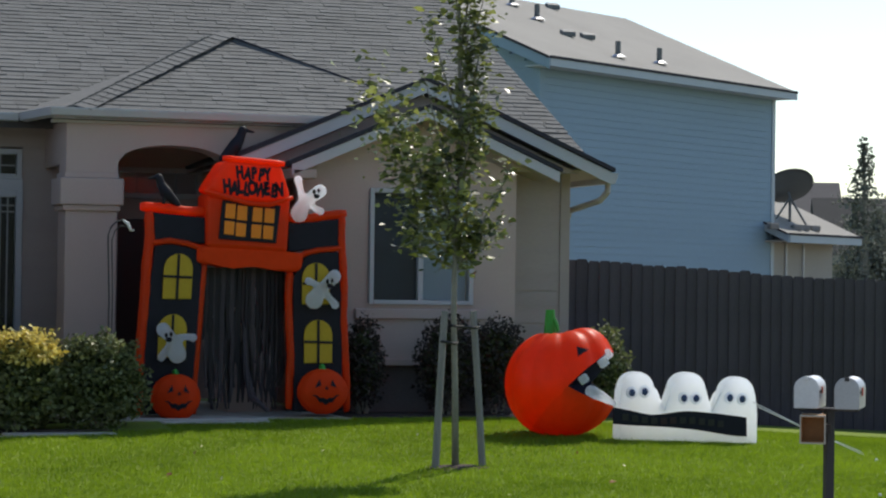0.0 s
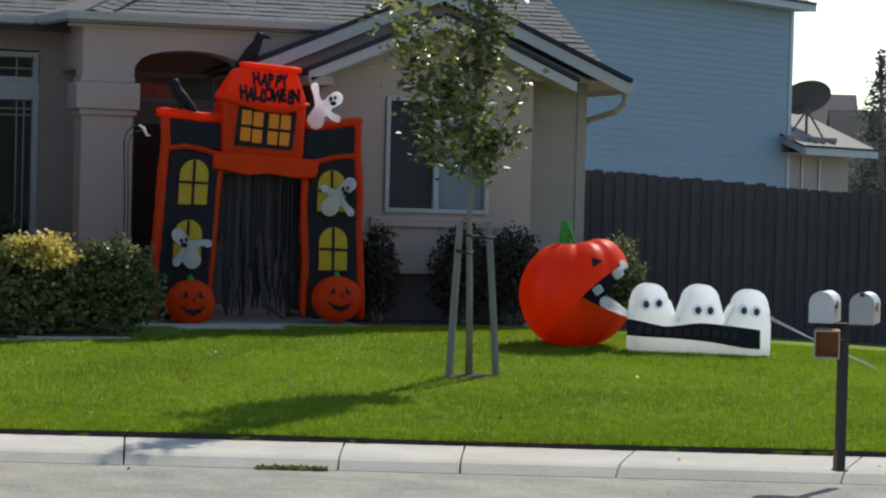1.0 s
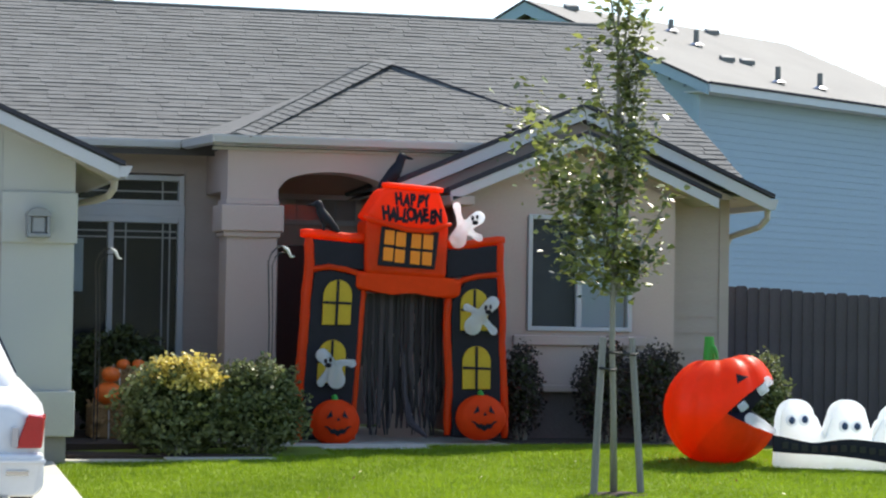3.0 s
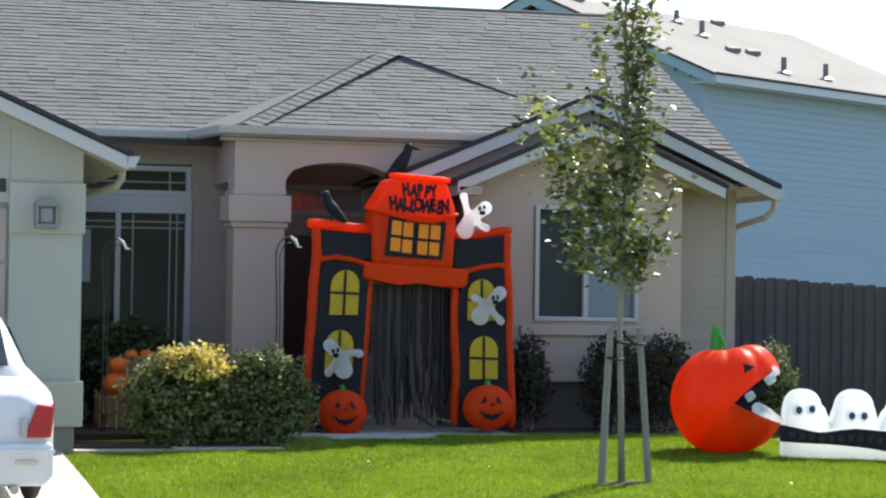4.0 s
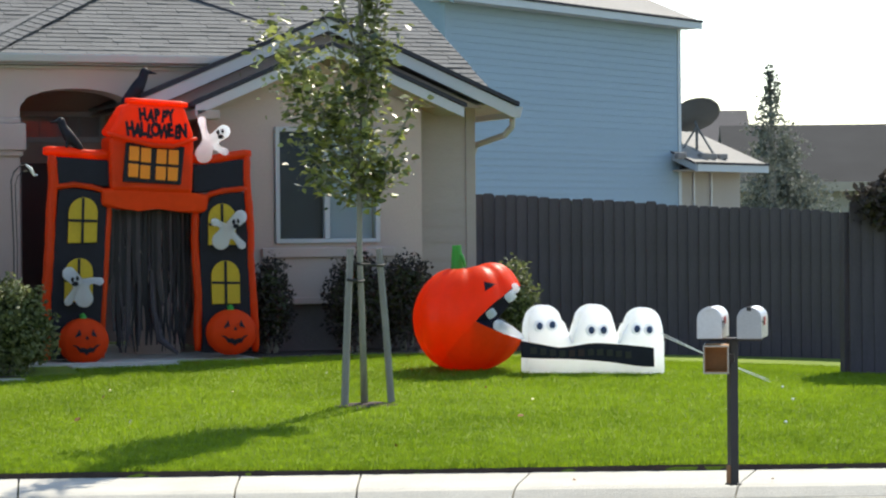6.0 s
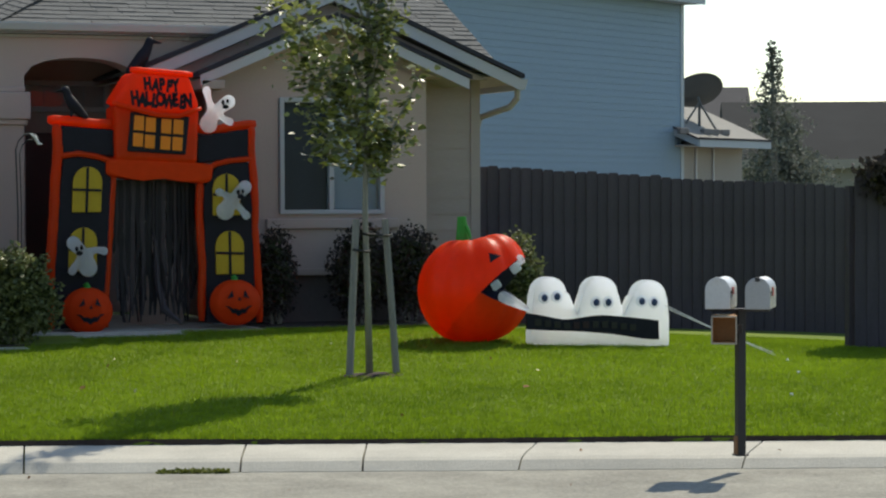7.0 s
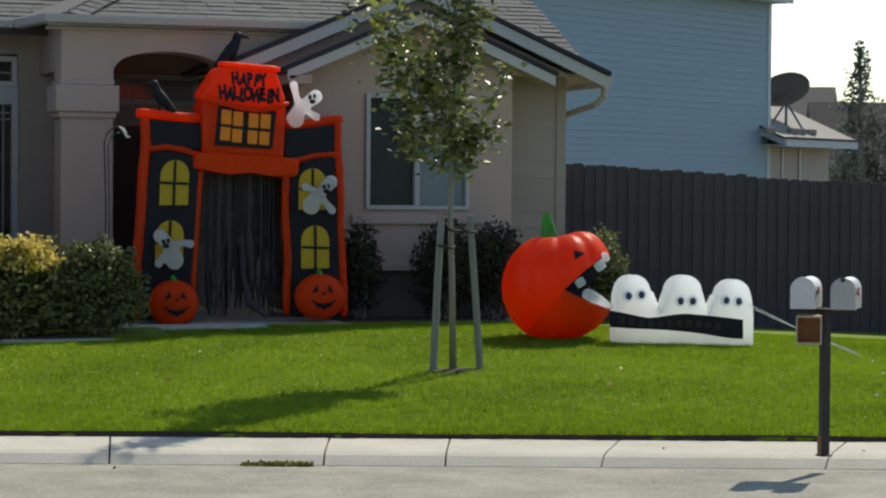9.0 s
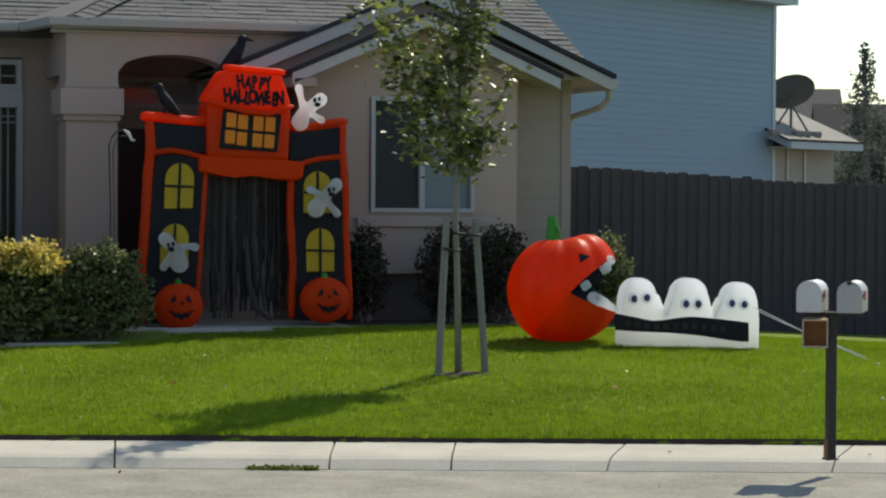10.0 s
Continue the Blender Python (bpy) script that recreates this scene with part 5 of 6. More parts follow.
upper_half = cut_away(pac_shape(), UP_N)
lower_half = cut_away(cut_away(pac_shape(), LO_N), -UP_N)
MOUTH = material("mouth_lining", (0.012, 0.013, 0.03), 0.9, 0.2, 3, 14, 0.2, spec=0.05)
rims, shell_tris = [], []
for bm, nrm, dr in ((upper_half, UP_N, UP_D), (lower_half, LO_N, LO_D)):
    rim = [v.co.copy() for v in bm.verts if abs((v.co - HINGE).dot(nrm)) < 1e-4 and (v.co - HINGE).dot(dr) >= -0.05]
    rims.append(sorted(rim, key=lambda q: math.atan2(q.y, (q - HINGE).dot(dr))))
    if dr is UP_D:
        for fc in bm.faces:
            vs = [v.co.copy() for v in fc.verts]
            shell_tris += [(vs[0], vs[i], vs[i + 1]) for i in range(1, len(vs) - 1)]
body = part("body", upper_half, FAB_ORANGE, pac, "orange ribbed fabric body", smooth=True)
# redder fabric on the lower half paints in the jaw's shade
jaw = part("lower_body", lower_half, FAB_RED, pac, "orange fabric lower half and jaw, shade put into a redder colour", smooth=True)
for nm, rim, own in (("upper_palate", rims[0], body), ("lower_palate", rims[1], jaw)):
    bm = bmesh.new()
    bm.faces.new([bm.verts.new(q) for q in rim])
    part(nm, bm, MOUTH, own, "black mouth lining")
part("stem", tubed([(-0.09, 0.0, SQ + 0.42), (-0.095, 0.0, SQ + 0.52), (-0.10, 0.0, SQ + 0.69)], [0.072, 0.062, 0.045], 12), FAB_GREEN, pac, "green fabric stem")
part("stem_tip", tubed([(-0.05, -0.02, SQ + 0.60), (-0.02, -0.03, SQ + 0.54), (0.0, -0.04, SQ + 0.48)], [0.02, 0.02, 0.012], 8), FAB_GREEN, pac)


def lip(rim, dr, far):
    """A point of the near lip at a distance from the hinge."""
    return min((q for q in rim if q.y < 0), key=lambda q: abs((q - HINGE).dot(dr) - far))


for far, s_, sink in ((0.15, 0.046, 0.04), (0.36, 0.05, 0.035)):
    q = lip(rims[0], UP_D, far)
    bm = boxed(-s_, s_, -s_, s_, -s_ * 0.9, s_ * 0.9, bev=s_ * 0.4)
    bmesh.ops.transform(bm, matrix=Matrix.Translation(q + Vector((0.03, 0.05, -sink))) @ pose(0, 0, 0, 0, -36, 8), verts=bm.verts)
    part("tooth", bm, FAB_WHITE, body, "white puffed tooth", smooth=True)
q = max(rims[0], key=lambda v: (v - HINGE).dot(UP_D))
bm = boxed(-0.045, 0.045, -0.05, 0.05, -0.045, 0.045, bev=0.02)
bmesh.ops.transform(bm, matrix=Matrix.Translation(q + Vector((-0.01, -0.03, -0.02))) @ pose(0, 0, 0, 0, -36, 0), verts=bm.verts)
part("tooth", bm, FAB_WHITE, body, "white puffed tooth", smooth=True)


def skin(u, z):
    """The point of the upper skin facing the street at a sideways and an upward distance from the middle, a little proud."""
    view = Vector((-0.255, 0.967, 0))
    start = Vector((0.967 * u, 0.255 * u, SQ + z)) - view * 2
    hits = []
    for a, b, c in shell_tris:
        q = mathutils.geometry.intersect_ray_tri(a, b, c, view, start)
        if q:
            hits.append((q - start).length)
    return start + view * (min(hits) - 0.008)


E0, E1, E2 = Vector((0.17, 0.35)), Vector((0.29, 0.325)), Vector((0.185, 0.26))
bm = bmesh.new()
rows_ = [[bm.verts.new(skin(*(E0.lerp(E1, i / 6).lerp(E2.lerp(E1, i / 6), j / 4)))) for j in range(5)] for i in range(7)]
for a, b in zip(rows_, rows_[1:]):
    for j in range(4):
        bm.faces.new((a[j], a[j + 1], b[j + 1], b[j]))
bmesh.ops.remove_doubles(bm, verts=bm.verts, dist=0.002)
part("eye_patch", bm, FAB_BLACK, body, "black triangular eye")
q0, q1 = lip(rims[1], LO_D, 0.24), lip(rims[1], LO_D, 0.50)
metaform("ghost_tail", [([q0 + Vector((-0.02, 0.0, 0.06)), q0.lerp(q1, 0.5) + Vector((0, -0.02, 0.045)), q1 + Vector((0.05, -0.06, 0.01))], [0.062, 0.052, 0.028])], FAB_WHITE, pac, "white puffed hand hanging over the lip")
pac.location = (8.785, 22.75, ground_z(8.785, 22.75) - 0.01)
pac.rotation_euler = (0, 0, radians(-36))
pac.scale = (1, 1, 1.045)

# row of ghosts with a dark banner
gx0, gy0 = 9.15, 22.2
gz = ground_z(9.9, 22.2)
row = thing("ghost_row", "row of three white inflatable ghosts behind a dark banner", "inflatable", at=(gx0, gy0, gz))


def G(gx, gy, y=0.0):
    """Drawing units of the ghost row to metres, in its own frame."""
    return Vector((7.8267 + gx * 0.002632 - gx0, y, 1.279 - gx * 0.0000393 - gy * 0.00243 - gz))


def head(xl, xr, xa, xb, top, foot):
    """One ghost's outline: up the left side from xl, round the top between xa and xb, and down to xr."""
    out = [(xl, foot)]
    mid, half = (xa + xb) / 2, (xb - xa) / 2
    for i in range(15):
        a = math.pi * (1 - i / 14)
        out.append((mid + half * math.cos(a), top + 74 - 74 * math.sin(a) ** 0.9 if 0 < i < 14 else top + 74))
    return out + [(xr, foot)]


outline = [(522, 574)] + head(527, 702, 533, 670, 297, 452) + [(712, 447)] + head(720, 896, 738, 882, 295, 456) + [(905, 453)] + head(914, 1094, 946, 1086, 310, 458) + [(1098, 586)]
part("ghost_panel", prismed([G(*q) for q in outline], (0, 0.16, 0), 0.022, 2), FAB_WHITE, row, "white fabric with three rounded heads")
for eyes in (((575, 383), (627, 378)), ((788, 402), (838, 402)), ((978, 398), (1030, 402))):
    for q in eyes:
        e = part("eye", blob(bmesh.new(), G(*q, -0.004), (0.062, 0.012, 0.060), 8, 18), FAB_WHITE, row, "white eye patch", smooth=True)
        part("pupil", blob(bmesh.new(), G(*q, -0.016), (0.034, 0.009, 0.037), 8, 14), FAB_BLUE, e, smooth=True)
bm = bmesh.new()
B_TOP, B_BOT = (450, 458, 466, 475, 482, 480, 474, 469, 467, 470, 474, 478, 483, 488, 494), (518, 521, 524, 526, 528, 530, 533, 537, 541, 546, 552, 559, 566, 571, 572)
top_l = [(G(498 + 39 * i, B_TOP[i]).x, G(0, B_TOP[i]).z) for i in range(15)]
bot_l = [(G(498 + 39 * i, B_BOT[i]).x, G(0, B_BOT[i]).z) for i in range(15)]
va = [[bm.verts.new((x, yy, z)) for x, z in L_] for L_, yy in ((top_l, -0.035), (bot_l, -0.045), (bot_l, -0.02), (top_l, -0.012))]
for a, b in ((0, 1), (1, 2), (2, 3), (3, 0)):
    for i in range(14):
        bm.faces.new((va[a][i], va[a][i + 1], va[b][i + 1], va[b][i]))
bm.faces.new([r[0] for r in va])
bm.faces.new([r[-1] for r in va][::-1])
ban = part("banner", bm, FAB_BLACK, row, "dark banner with unreadable faded print")
PRINT_A = material("print_green", (0.024, 0.024, 0.016), 0.7, 0.3, 20, 80, 0)
PRINT_B = material("print_red", (0.035, 0.016, 0.013), 0.7, 0.3, 20, 80, 0)
for i in range(11):
    k = i + 1.2
    x = top_l[0][0] + (top_l[-1][0] - top_l[0][0]) * k / 14
    zc = (top_l[round(k)][1] + bot_l[round(k)][1]) / 2
    part("print_bar", boxed(x - 0.035, x + 0.03, -0.051, -0.046, zc - 0.035, zc + 0.03), PRINT_B if i in (4, 5) else PRINT_A, ban)

# tether cords with pegs
CORD = material("cord", (0.75, 0.74, 0.72), 0.7, 0.1, 10, 80, 0)
for a, b in (((10.65, 22.22, 0.24), (11.42, 21.25, -0.12)), ((10.65, 22.26, 0.22), (11.55, 21.55, -0.12))):
    b = (b[0], b[1], ground_z(b[0], b[1]) + 0.01)
    t = part("tether_cord", tubed([a, ((a[0] + b[0]) / 2, (a[1] + b[1]) / 2, (a[2] + b[2]) / 2 - 0.015), b], 0.005, 6), CORD)
    tagged(t, "white tether cord from the ghosts to the lawn", "cord", group="tether cords")

# ---- mailboxes ----
MBX, MBY, MBZ = 7.988, 15.42, -0.515
mail = thing("mailbox_post", "black square steel post carrying two mailboxes", "mailbox post", at=(MBX, MBY, MBZ))
part("post", boxed(-0.031, 0.031, -0.031, 0.031, 0, 1.03, bev=0.006), BLACK_METAL, mail)
part("foot_plate", boxed(-0.045, 0.045, -0.045, 0.045, 0, 0.012, bev=0.003), BLACK_METAL, mail)
part("worn_wood_foot", boxed(-0.040, -0.032, -0.026, 0.026, 0.01, 0.14), material("worn_wood", (0.22, 0.11, 0.05), 0.8, 0.3, 8, 40, 0.3), mail)
arm = part("cross_arm", boxed(-0.21, 0.21, -0.035, 0.035, 1.024, 1.045, bev=0.005), BLACK_METAL, mail)
arm.rotation_euler = (0, 0, radians(-33))
BOXAX = radians(-34)


def mailbox(off, label, flag_up, col):
    m = thing("mailbox", label, "mailbox", group="mailboxes on the post", at=(MBX + off * math.cos(BOXAX), MBY + off * math.sin(BOXAX), MBZ + 1.047))
    prof = [(-0.083, 0.0), (0.083, 0.0), (0.083, 0.135)] + [(0.083 * math.cos(a), 0.135 + 0.083 * math.sin(a)) for a in [math.pi * i / 12 for i in range(1, 12)]] + [(-0.083, 0.135)]
    part("shell", prismed([(x, -0.2, z) for x, z in prof], (0, 0.44, 0), 0.004, 1), col, m)
    d = part("door", prismed([(x * 1.05, -0.215, z * 1.02) for x, z in prof], (0, 0.014, 0), 0.003, 1), col, m, "pale metal mailbox door, closed")
    part("latch", boxed(-0.016, 0.016, -0.235, -0.215, 0.195, 0.225, bev=0.004), BLACK_METAL if flag_up else col, d)
    f = part("flag", boxed(0.086, 0.092, -0.06, 0.0, 0.10 if not flag_up else 0.09, 0.15, bev=0.002), material("flag_red", (0.45, 0.03, 0.03), 0.5, 0.1, 5, 50, 0), m, "small red flag")
    part("flag_arm", boxed(0.085, 0.09, -0.15, -0.06, 0.11, 0.125), BLACK_METAL, f)
    m.rotation_euler = (0, 0, BOXAX)
    return m


WHITE_METAL = material("white_painted_metal", (0.62, 0.63, 0.64), 0.35, 0.08, 5, 50, 0.04, metal=0.2)
mailbox(-0.135, "white painted metal mailbox with a rounded top", False, WHITE_METAL)
mailbox(0.145, "bare galvanised metal mailbox with a rounded top", True, STEEL)
news = thing("newspaper_box", "brown newspaper holder with a pale rim under the mailbox", "newspaper box", at=(MBX - 0.15, MBY - 0.05, MBZ + 0.905))
bm = bmesh.new()
for a in ((-0.085, 0.085, -0.095, -0.083), (-0.085, 0.085, 0.083, 0.095), (-0.085, -0.075, -0.083, 0.083), (0.075, 0.085, -0.083, 0.083)):
    box(bm, a[0], a[1], -0.16, 0.2, a[2], a[3])
WOODB = material("brown_plastic", (0.42, 0.19, 0.05), 0.5, 0.15, 5, 40, 0.1)
part("sleeve", bm, WOODB, news)
part("back", boxed(-0.075, 0.075, 0.0, 0.012, -0.083, 0.083), WOODB, news)
for a in ((-0.09, 0.09, -0.10, -0.088), (-0.09, 0.09, 0.088, 0.10), (-0.09, -0.079, -0.088, 0.088), (0.079, 0.09, -0.088, 0.088)):
    part("rim", boxed(a[0], a[1], -0.17, -0.155, a[2], a[3], bev=0.003), TRIM_TAN, news)
part("bracket", boxed(0.085, 0.125, -0.02, 0.06, -0.03, 0.03), BLACK_METAL, news)
news.rotation_euler = (0, 0, BOXAX + 0.1)

# ---- hooks, hay bales and small pumpkins ----
def shepherd_hook(x, y, z0, h, label):
    s = thing("shepherd_hook", label, "garden hook", group="garden hooks", at=(x, y, z0))
    part("rod", tubed([(0, 0, 0), (0.01, 0, h * 0.6), (-0.01, 0, h - 0.16), (0.02, 0, h - 0.07), (0.08, 0, h - 0.01), (0.15, 0, h), (0.20, 0, h - 0.04), (0.22, 0, h - 0.1)], 0.008, 6), BLACK_METAL, s)
    part("second_rod", tubed([(0.035, 0, 0), (0.045, 0, h * 0.6), (0.03, 0, h - 0.2), (0.06, 0, h - 0.11), (0.12, 0, h - 0.06), (0.2, 0, h - 0.06)], 0.006, 6), BLACK_METAL, s)
    # thick white tip stands for the glint at the hook's end
    part("glint_tip", tubed([(0.14, 0, h + 0.005), (0.19, 0, h - 0.03), (0.225, 0, h - 0.1), (0.26, 0, h - 0.10)], [0.01, 0.018, 0.014, 0.008], 8), CORD, s, "white tip painted as a glint on the hook")


shepherd_hook(4.59, 24.7, -0.05, 2.03, "black double shepherd hook with a painted white glint")
shepherd_hook(2.85, 25.0, -0.05, 1.98, "black shepherd hook with a painted white glint by the garage")
HAY = material("hay", (0.36, 0.22, 0.10), 0.95, 0.3, 6, 90, 0.8, stretch=(2, 2, 8))
PUMP = material("pumpkin_skin", (0.72, 0.14, 0.015), 0.5, 0.15, 4, 30, 0.1)


def hay_bale(x0, x1, y0, y1, z0, z1):
    h = thing("hay_bale", "square brown hay bale in the shade", "hay bale", group="hay bales", at=((x0 + x1) / 2, (y0 + y1) / 2, z0))
    w, d, hh = (x1 - x0) / 2, (y1 - y0) / 2, z1 - z0
    part("straw", boxed(-w, w, -d, d, 0, hh, bev=0.03), HAY, h)
    pts = [(random.uniform(-w, w), -d, random.uniform(0, hh)) for _ in range(160)] + [(random.uniform(-w, w), random.uniform(-d, d), hh) for _ in range(160)]
    stuff_part("loose_straw", leaf_mesh("loose_straw", pts, 0.06, HAY), h)
    for k in (-0.5, 0.5):
        part("twine", boxed(w * k - 0.006, w * k + 0.006, -d - 0.006, d + 0.006, -0.0, hh + 0.006), CORD, h)


def small_pumpkin(x, y, z0, r, label="small orange pumpkin on the hay"):
    p = thing("small_pumpkin", label, "pumpkin", group="small pumpkins", at=(x, y, z0))
    part("skin", blob(bmesh.new(), (0, 0, r * 0.8), (r, r, r * 0.82), 10, 24, ribs=9, rib=0.08), PUMP, p, smooth=True)
    part("stalk", tubed([(0, 0, r * 1.45), (0.01, 0, r * 1.42), (0.03, 0, r * 1.9)], [r * 0.16, r * 0.1, r * 0.1], 6), STAKE, p)


hay_bale(2.88, 3.62, 25.5, 26.0, -0.05, 0.30)
hay_bale(3.02, 3.75, 25.75, 26.1, 0.30, 0.66)
small_pumpkin(3.07, 25.6, 0.30, 0.15)
small_pumpkin(3.09, 25.58, 0.54, 0.10)
for x in (3.26, 3.42, 3.64):
    small_pumpkin(x, 25.9, 0.655, 0.075)
lg = part("garden_lantern", tubed([(4.31, 24.72, -0.052), (4.31, 24.72, 0.22), (4.31, 24.72, 0.3), (4.31, 24.72, 0.34)], [0.05, 0.05, 0.06, 0.02], 10), material("dark_red_glass", (0.12, 0.015, 0.02), 0.3, 0.2, 6, 40, 0))
tagged(lg, "small dark red lantern between the shrubs", "lantern")

# ---- the parked car ----
CAR_WHITE = material("car_paint", (0.72, 0.73, 0.74), 0.22, 0.03, 2, 30, 0.0, spec=0.6)
CAR_GLASS = material("car_glass", (0.02, 0.025, 0.03), 0.06, 0.1, 2, 30, 0.0, spec=0.8)
TAIL_RED = material("tail_red", (0.42, 0.02, 0.02), 0.15, 0.1, 4, 40, 0.0)
CHROME = material("chrome", (0.6, 0.6, 0.6), 0.15, 0.05, 4, 40, 0.0, metal=1.0)
CX1, CYR = 1.82, 18.98
cw = 0.88
car = thing("car", "white sedan parked nose-in on the driveway", "car", at=(CX1 - cw, CYR, ground_z(CX1 - cw, CYR + 1) + 0.015))
car.rotation_euler = (radians(3.6), 0, 0)


def car_loft(name, stations, mat, label="", parent=None):
    """stations: (y, half width at sill, half width at shoulder, half width at top, z sill, z shoulder, z top)"""
    bm = bmesh.new()
    rings = []
    for y, ws, wm, wt, zs, zm, zt in stations:
        pts = [(-ws, zs), (-wm, zs + 0.35 * (zm - zs)), (-wm, zm - 0.06), (-wm * 0.985, zm), (-wt, zt - 0.03), (-wt * 0.9, zt), (0, zt + 0.02), (wt * 0.9, zt), (wt, zt - 0.03), (wm * 0.985, zm), (wm, zm - 0.06), (wm, zs + 0.35 * (zm - zs)), (ws, zs)]
        rings.append([bm.verts.new((x, y, z)) for x, z in pts])
    for a, b in zip(rings, rings[1:]):
        for k in range(len(a) - 1):
            bm.faces.new((a[k], a[k + 1], b[k + 1], b[k]))
        bm.faces.new((a[-1], a[0], b[0], b[-1]))
    bm.faces.new(rings[0][::-1])
    bm.faces.new(rings[-1])
    return part(name, bm, mat, parent or car, label, smooth=True)


car_loft("body", [(0.03, 0.62, 0.70, 0.60, 0.42, 0.80, 0.93), (0.07, 0.70, 0.80, 0.66, 0.36, 0.86, 0.98), (0.22, 0.78, 0.86, 0.70, 0.30, 0.90, 1.02), (0.55, 0.80, 0.88, 0.73, 0.24, 0.93, 1.05),
                  (0.95, 0.80, 0.88, 0.74, 0.22, 0.94, 1.07), (2.8, 0.80, 0.88, 0.74, 0.2, 0.93, 1.02), (3.6, 0.80, 0.88, 0.72, 0.2, 0.86, 0.94), (4.4, 0.78, 0.86, 0.66, 0.22, 0.74, 0.82), (4.72, 0.66, 0.72, 0.55, 0.3, 0.62, 0.68)], CAR_WHITE)
car_loft("cabin", [(0.62, 0.70, 0.71, 0.60, 0.98, 1.04, 1.08), (0.95, 0.72, 0.72, 0.58, 1.0, 1.08, 1.30), (1.25, 0.72, 0.72, 0.56, 1.0, 1.10, 1.42), (1.9, 0.72, 0.72, 0.56, 1.0, 1.10, 1.46), (2.5, 0.72, 0.72, 0.55, 1.0, 1.08, 1.42), (3.3, 0.70, 0.70, 0.6, 0.9, 0.95, 1.0)], CAR_WHITE)
bm = bmesh.new()
rw = [[bm.verts.new((k * hw, y, z + dz)) for k in (-1, -0.5, 0, 0.5, 1)] for dz in (0, 0.02) for hw, y, z in ((0.53, 0.66, 1.135), (0.52, 0.80, 1.225), (0.505, 0.95, 1.325), (0.49, 1.18, 1.42))]
for i in (0, 1, 2, 4, 5, 6):
    for k in range(4):
        bm.faces.new((rw[i][k], rw[i][k + 1], rw[i + 1][k + 1], rw[i + 1][k]))
for k in range(4):
    bm.faces.new((rw[0][k], rw[0][k + 1], rw[4][k + 1], rw[4][k]))
    bm.faces.new((rw[3][k], rw[3][k + 1], rw[7][k + 1], rw[7][k]))
part("rear_window", bm, CAR_GLASS, car, "dark sloping rear window")
for sx in (-1, 1):
    part("side_window", prismed([(sx * 0.70, 1.25, 1.10), (sx * 0.70, 2.9, 1.08), (sx * 0.585, 2.4, 1.38), (sx * 0.575, 1.45, 1.38)], (sx * 0.02, 0, 0.01)), CAR_GLASS, car)
    tl = part("tail_light", prismed([(sx * 0.62, -0.005, 0.64), (sx * 0.82, -0.005, 0.64), (sx * 0.84, 0.01, 0.88), (sx * 0.71, -0.005, 0.90)], (sx * 0.035, 0.27, 0.0), 0.015), TAIL_RED, car, "red wraparound tail light")
    part("reverse_lens", boxed(min(sx * 0.59, sx * 0.64), max(sx * 0.59, sx * 0.64), -0.012, 0.01, 0.65, 0.80, bev=0.004), material("clear_lens", (0.45, 0.42, 0.42), 0.2, 0.05, 4, 40, 0), tl)
    for yw in (1.02, 3.72):
        w = part("wheel", blob(bmesh.new(), (sx * 0.76, yw, 0.31), (0.11, 0.31, 0.31), 14, 24), RUBBER, car, "black tyre", smooth=True)
        part("rim", tubed([(sx * 0.82, yw, 0.31), (sx * 0.872, yw, 0.31)], [0.2, 0.17], 16), STEEL, w)
part("bumper", prismed([(-0.84, -0.05, 0.60), (-0.84, -0.05, 0.34), (-0.78, 0.02, 0.26), (0.78, 0.02, 0.26), (0.84, -0.05, 0.34), (0.84, -0.05, 0.60)], (0, 0.3, 0), 0.03, 3), CAR_WHITE, car, "white plastic rear bumper")
part("bumper_strip", boxed(-0.85, 0.85, -0.065, -0.045, 0.53, 0.56, bev=0.006), CAR_WHITE, car)
part("bumper_reflector", boxed(0.55, 0.72, -0.058, -0.045, 0.44, 0.47), CHROME, car)
plate = part("number_plate", boxed(-0.16, 0.16, 0.005, 0.02, 0.66, 0.82, bev=0.004), CORD, car, "pale rectangular plate")
for k in range(4):
    part("plate_bar", boxed(-0.11 + 0.06 * k, -0.07 + 0.06 * k, 0.0, 0.006, 0.71, 0.78), BLACK_METAL, plate)
part("trunk_lock", blob(bmesh.new(), (0.0, 0.0, 0.88), (0.02, 0.012, 0.02), 6, 10), CHROME, car)
part("muffler", tubed([(0.55, -0.02, 0.24), (0.55, 0.3, 0.24)], 0.035, 10), STEEL, car)

# ---- litter on the lawn and curb ----
DRY = material("dry_leaf", (0.25, 0.11, 0.04), 0.8, 0.3, 6, 40, 0.2)
for x, y, s in ((4.4, 20.6, 0.06), (7.92, 19.3, 0.06), (4.9, 21.9, 0.06), (6.4, 18.1, 0.035), (8.3, 21.0, 0.035)):
    me = leaf_mesh("dry_leaf", [(0, 0, 0)], s, DRY)
    o = new("dry_leaf", me)
    o.location = (x, y, ground_z(x, y) + 0.035)
    tagged(o, "curled dry brown leaf lying on the grass", "leaf", group="dry leaves")
PETAL = material("pale_petal", (0.62, 0.58, 0.32), 0.7, 0.1, 6, 40, 0.0)
for x, y in ((3.93, 22.69), (5.02, 22.23), (3.77, 20.72), (4.7, 20.04), (3.24, 18.73), (7.31, 22.72), (9.5, 19.66), (8.4, 20.15), (6.05, 21.7), (6.77, 18.7)):
    o = new("fallen_petal", leaf_mesh("fallen_petal", [(0, 0, 0)], 0.032, PETAL, level=True))
    o.location = (x, y, ground_z(x, y) + 0.04)
    tagged(o, "small pale yellow petal lying on the grass", "petal", group="fallen petals")
